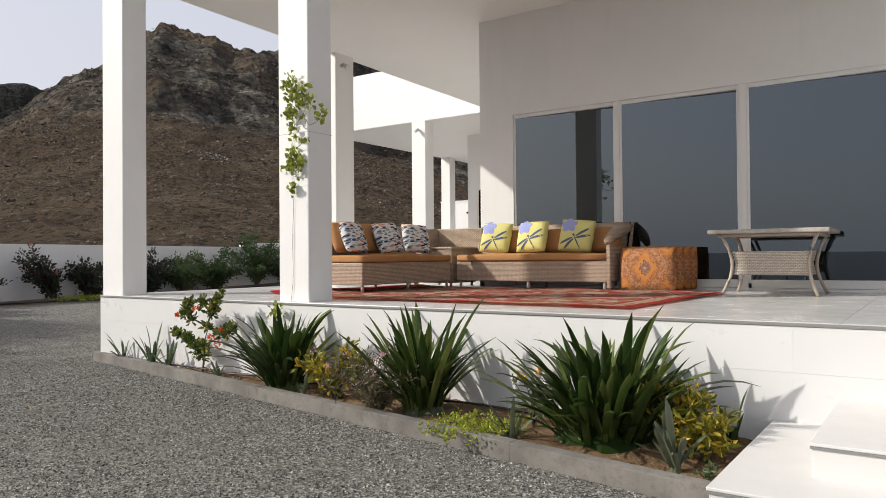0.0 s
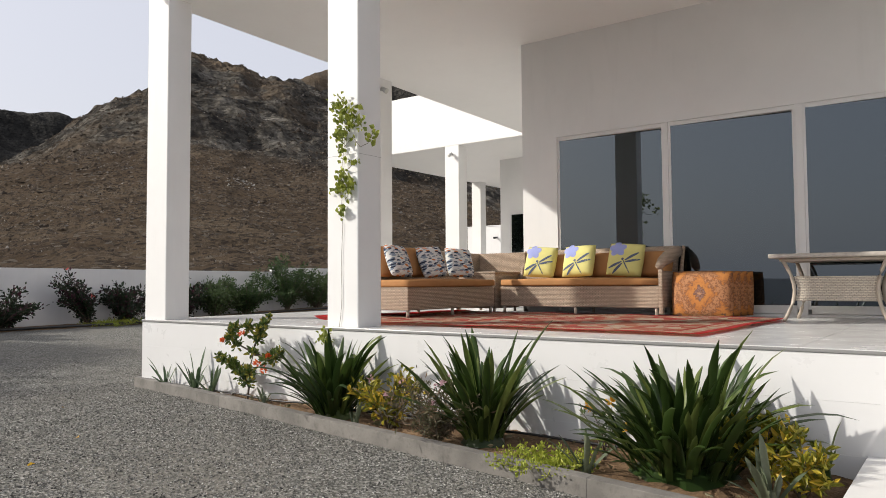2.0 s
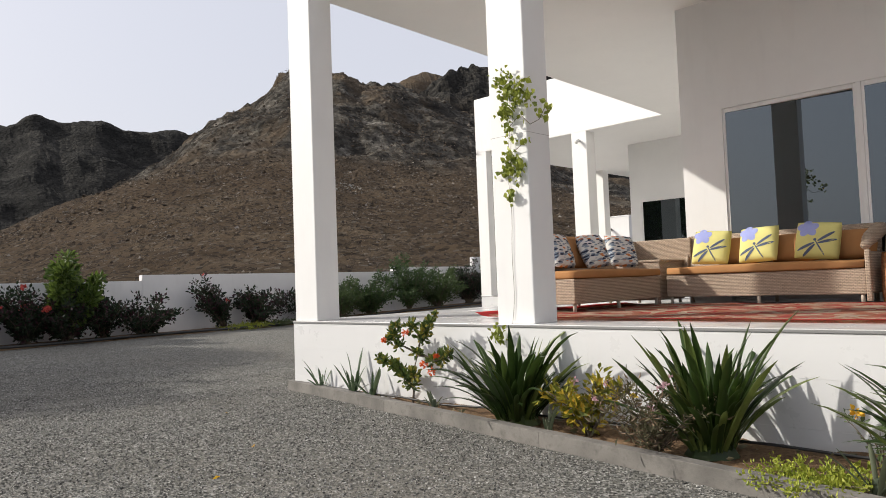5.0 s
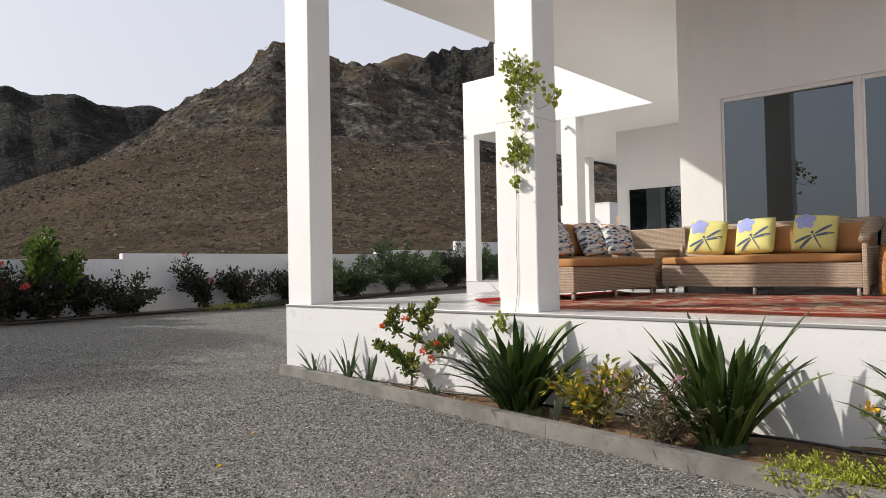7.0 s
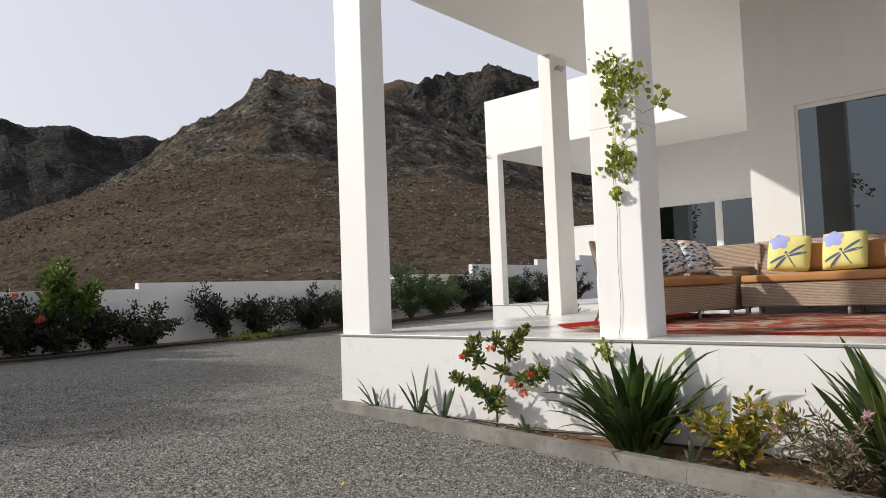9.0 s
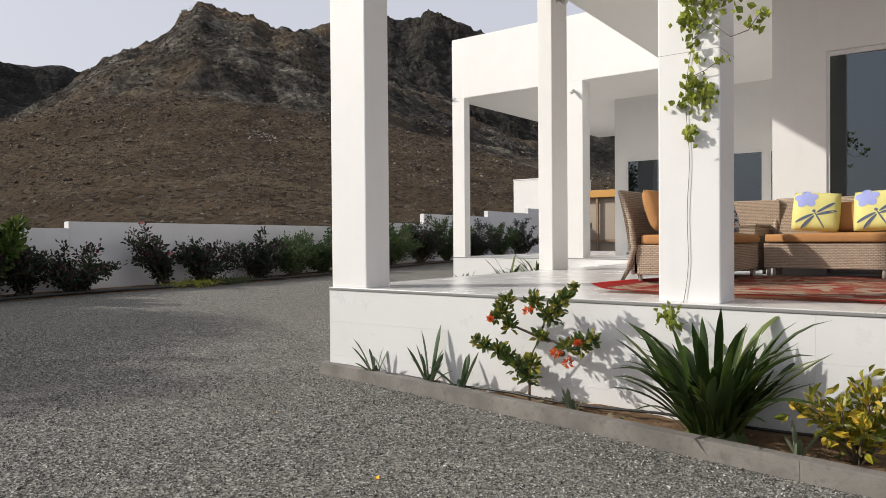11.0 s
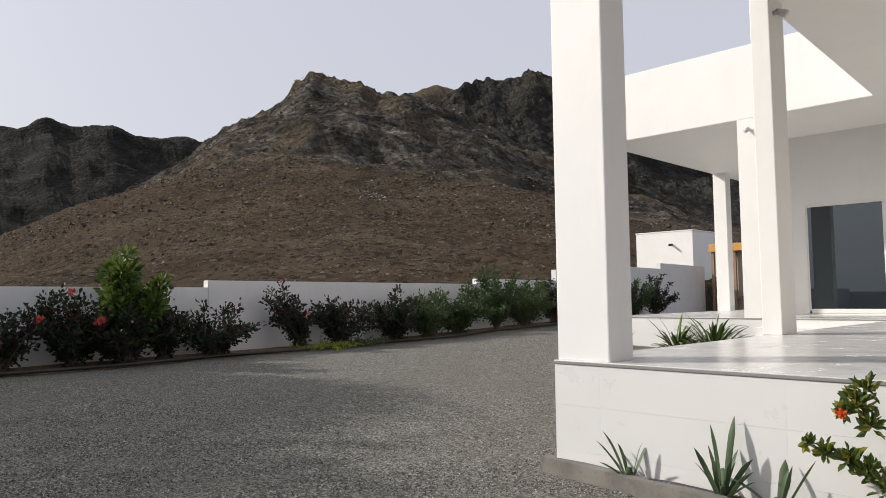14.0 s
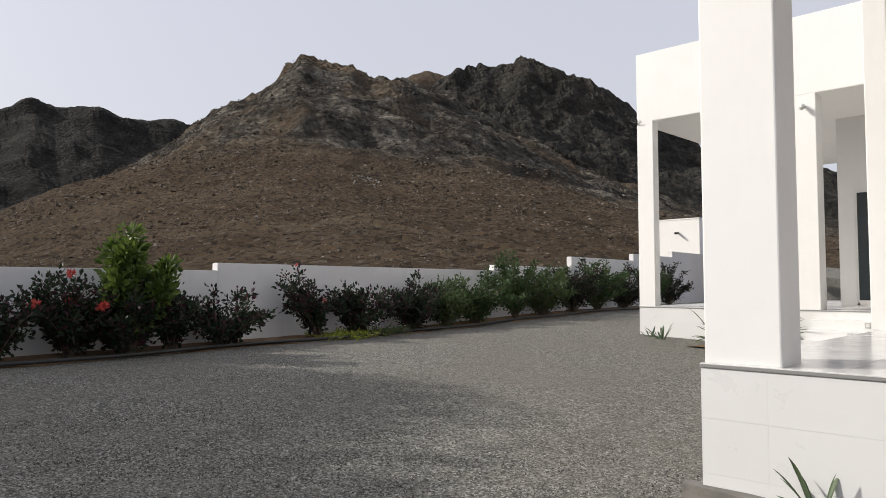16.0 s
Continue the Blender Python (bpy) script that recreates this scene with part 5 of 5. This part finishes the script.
timber = timber.colour(timber.ramp(timber.noise(12, 4, 0.7, timber.place, (1, 1, 0.1)), (0.3, (0.16, 0.10, 0.06)), (0.7, (0.34, 0.23, 0.14)))).mat
beige = paint_material("beige_render", (0.36, 0.30, 0.24), 0.8, 0.12)
shed = tagged(base("shed", -23.4, 40.0, 0.5), "beige shed with timber posts and an ochre roof edge", "shed")
box_part("wall", (0.15, 0.1, 0), (3.4, 2.6, 3.45), beige, shed, 0.01)
box_part("roof", (-0.1, -0.25, 3.46), (3.6, 2.8, 3.88), ochre_metal, shed, 0.02)
for px in (0.0, 1.2, 2.4):
    box_part("post", (px, -0.15, 0), (px + 0.14, -0.01, 3.455), timber, shed, 0.008)
box_part("rail", (0.14, -0.12, 0.9), (2.4, -0.04, 1.02), timber, shed, 0.006)
box_part("hatch", (0.5, 0.07, 1.7), (0.8, 0.099, 2.0), black_plastic, shed, 0.004)


# ---- loose stones: gravel near the drive, boulders and rubble on the hill ----
def stone_cloud(name, places, sizes, material, label, category, seed):
    rng = np.random.default_rng(seed)
    n = len(places)
    octa = np.array([(1, 0, 0), (-1, 0, 0), (0, 1, 0), (0, -1, 0), (0, 0, 1), (0, 0, -1)], float)
    tri = np.array([(0, 2, 4), (2, 1, 4), (1, 3, 4), (3, 0, 4), (2, 0, 5), (1, 2, 5), (3, 1, 5), (0, 3, 5)])
    a = rng.uniform(0, math.tau, n)
    shape = octa[None] * rng.uniform(0.5, 1.15, (n, 6, 1)) + rng.normal(0, 0.24, (n, 6, 3))
    shape *= np.stack([rng.uniform(0.7, 1.3, n), rng.uniform(0.7, 1.3, n), rng.uniform(0.6, 1.0, n)], -1)[:, None]
    x = shape[..., 0] * np.cos(a)[:, None] - shape[..., 1] * np.sin(a)[:, None]
    y = shape[..., 0] * np.sin(a)[:, None] + shape[..., 1] * np.cos(a)[:, None]
    v = np.stack([x, y, shape[..., 2]], -1) * sizes[:, None, None] + places[:, None]
    f = (tri[None] + (np.arange(n) * 6)[:, None, None]).reshape(-1, 3)
    me = bpy.data.meshes.new(name)
    me.from_pydata(v.reshape(-1, 3), [], f)
    me.materials.append(material)
    me.update()
    return tagged(new(name, me), label, category, kind="stuff")


chip = Nodes("gravel_chip", 0.9, spec=0.25)
chip = chip.colour(chip.ramp(chip.per_island(), (0.0, (0.045, 0.044, 0.042)), (0.5, (0.168, 0.165, 0.15)), (0.85, (0.30, 0.292, 0.266)), (1.0, (0.50, 0.49, 0.46)))).mat
rubble = Nodes("hill_stone", 0.95, spec=0.2)
rubble = rubble.colour(rubble.mix(rubble.ramp(rubble.noise(1.5, 4, 0.7, rubble.place), (0.3, 0.0), (0.7, 0.5)), rubble.ramp(rubble.per_island(), (0.0, (0.04, 0.031, 0.024)), (0.6, (0.115, 0.088, 0.062)), (0.92, (0.18, 0.145, 0.108)), (1.0, (0.34, 0.31, 0.27))), (0.05, 0.042, 0.036))).mat

rng = np.random.default_rng(8)
n = 190000
gx, gy = rng.uniform(-15.0, 0.2, n), rng.uniform(1.6, 8.5, n)
gone = smooth(4.0, 9.5, np.abs(gy - 1.0) + 0.55 * np.maximum(-8.2 - gx, 0)) > rng.random(n)
gx, gy = gx[~gone], gy[~gone]
keep = (gy < np.where(gx > -9.6, kerb_y(gx) - 0.01, 8.0)) & (gx < -1.1 + 0 * gy) | (gy < 4.2) & (gy < kerb_y(gx))
gx, gy = gx[keep], gy[keep]
gz = yard_height(gx, gy) + 0.018 * fractal(gx / 0.9, gy / 0.9, 3, 60)
size = rng.uniform(0.004, 0.0105, len(gx))
stone_cloud("gravel", np.stack([gx, gy, gz + size * 0.3], -1), size, chip, "crushed grey gravel covering the drive", "gravel", 9)

n = 170000
hr, ha = 24 + 190 * rng.random(n) ** 1.15, rng.uniform(14, 88, n)
hx, hy, hz, hrock, hdark = terrain(hr, ha)
clump = fractal(hx / 9, hy / 9, 3, 90)
keep = (hx < wall_x(hy) - 1.2) & (hz > 0.8) & (clump > rng.uniform(-0.5, 0.25, n))
size = np.clip(0.05 * (1 - rng.random(n)) ** -0.36, 0.04, 0.26) * np.clip(hr / 65, 0.45, 1.9)
stone_cloud("rubble", np.stack([hx, hy, hz], -1)[keep], size[keep], rubble, "brown and grey rubble scattered over the hillside", "rocks", 10)

# a pale patch of stones half way up the scree
n = 50
pr, pa = rng.normal(93, 1.5, n), 51.2 + rng.normal(0, 0.8, n)
px, py, pz, prock, pdark = terrain(pr, pa)
pale_stone = Nodes("pale_stone", 0.95, spec=0.1).colour((0.28, 0.265, 0.235)).mat
stone_cloud("pale_rubble", np.stack([px, py, pz + 0.05], -1), rng.uniform(0.06, 0.22, n), pale_stone, "patch of pale broken stones on the hillside", "rocks", 12)

n = 90
lx, ly = rng.uniform(-8, -1.4, n), rng.uniform(0.05, 1.0, n)
ly = kerb_y(lx) + 0.15 + ly * (5.9 - kerb_y(lx) - 0.15)
leaf_litter = new("leaf_litter", leaf_mesh("leaf_litter", np.stack([lx, ly, np.full(n, 0.33)], -1), np.stack([rng.normal(size=n), rng.normal(size=n), 0.1 * rng.normal(size=n)], -1), rng.uniform(0.03, 0.09, n), dry_green, 0.5, 0.2, 3))
tagged(leaf_litter, "dry fallen leaves on the soil", "leaves", kind="stuff")
yl = np.array([(-2.35, 3.75), (-2.2, 3.8), (-1.25, 3.9), (-6.9, 3.9), (-6.2, 3.2), (-8.6, 4.6)])
fallen = new("fallen_leaves", leaf_mesh("fallen_leaves", np.concatenate([yl, np.full((6, 1), 0.235)], 1), rng.normal(size=(6, 3)) * (1, 1, 0.1), np.full(6, 0.055), yellow_petal, 0.7, 0.2, 5))
tagged(fallen, "a few yellow fallen leaves on the gravel", "leaves", kind="stuff")

# ---- tiles of the terrace, last ----
def tile_mesh(w, h, d, bevel=0.002):
    bm = bmesh.new()
    add_box(bm, (0, 0, 0), (w, h, d), bevel)
    return mesh_of("tile", bm, floor_tile)


def lay(name, me, m, parent, material=None):
    ob = new(name, me)
    ob.parent = parent
    ob.matrix_basis = m
    return ob


SIZE = 0.8
whole = tile_mesh(SIZE - 0.003, SIZE - 0.003, 0.03)
def floor_tiles(parent, x0, x1, y0, y1):
    y = y0
    while y < y1 - 0.01:
        d = min(SIZE, y1 - y)
        x = x0
        row = None
        while x < x1 - 0.01:
            w = min(SIZE, x1 - x)
            me = whole if w == SIZE and d == SIZE else tile_mesh(w - 0.003, d - 0.003, 0.03)
            lay("floor_tile", me, pose(x, y, FLOOR - 0.03), parent)
            x += w
        y += d


floor_tiles(terrace, WEST - 0.004, 1.7, 6.046, HOUSE_Y - 0.002)
floor_tiles(terrace, WEST - 0.004, HOUSE_X - 0.002, HOUSE_Y, FAR_Y - 0.008)
floor_tiles(far_terrace, FAR_W - 0.004, HOUSE_X - 0.002, FAR_Y - 0.004, FAR_WALL_Y - 0.002)
floor_tiles(far_terrace, FAR_W - 0.004, FAR_WALL_X - 0.002, FAR_WALL_Y, NORTH - 0.1)
lay("floor_slab", tile_mesh(EAST - 1.7, HOUSE_Y - 6.06, 0.03), pose(1.7, 6.052, FLOOR - 0.03), terrace)


def face_tiles(parent, x0, x1, y, first, wide, rows):
    for z0, z1 in rows:
        x, w = x0, first
        while x < x1 - 0.01:
            w = min(w, x1 - x)
            bm = bmesh.new()
            add_box(bm, (x + 0.0002, y, z0 + 0.0005), (x + w - 0.0002, y + 0.014, z1 - 0.0005), 0.0003)
            ob = part("wall_tile", bm, plinth_tile, parent)
            x, w = x + w, wide


face_tiles(terrace, WEST, EAST, 6.05, 0.41, 1.35, ((0.0, 0.42), (0.42, 0.765), (0.765, 1.078)))
face_tiles(far_terrace, FAR_W, -9.5, FAR_Y, 0.6, 1.2, ((0.0, 0.42), (0.42, 0.765), (0.765, 1.078)))
for parent, x0, x1, y in ((terrace, WEST - 0.004, EAST, 6.046), (far_terrace, FAR_W - 0.004, -9.5, FAR_Y - 0.004)):
    bm = bmesh.new()
    add_box(bm, (x0, y - 0.006, FLOOR - 0.026), (x1, y - 0.001, FLOOR - 0.006), 0.001)
    part("edge_trim", bm, edge_trim, parent)
bm = bmesh.new()
add_box(bm, (WEST - 0.001, 6.064, 0.0), (WEST + 0.0115, FAR_Y - 0.01, FLOOR - 0.032), 0.002)
part("side_facing", bm, plinth_tile, terrace)
bm = bmesh.new()
add_box(bm, (FAR_W - 0.001, FAR_Y + 0.015, 0.0), (FAR_W + 0.0115, NORTH, FLOOR - 0.032), 0.002)
part("side_facing", bm, plinth_tile, far_terrace)
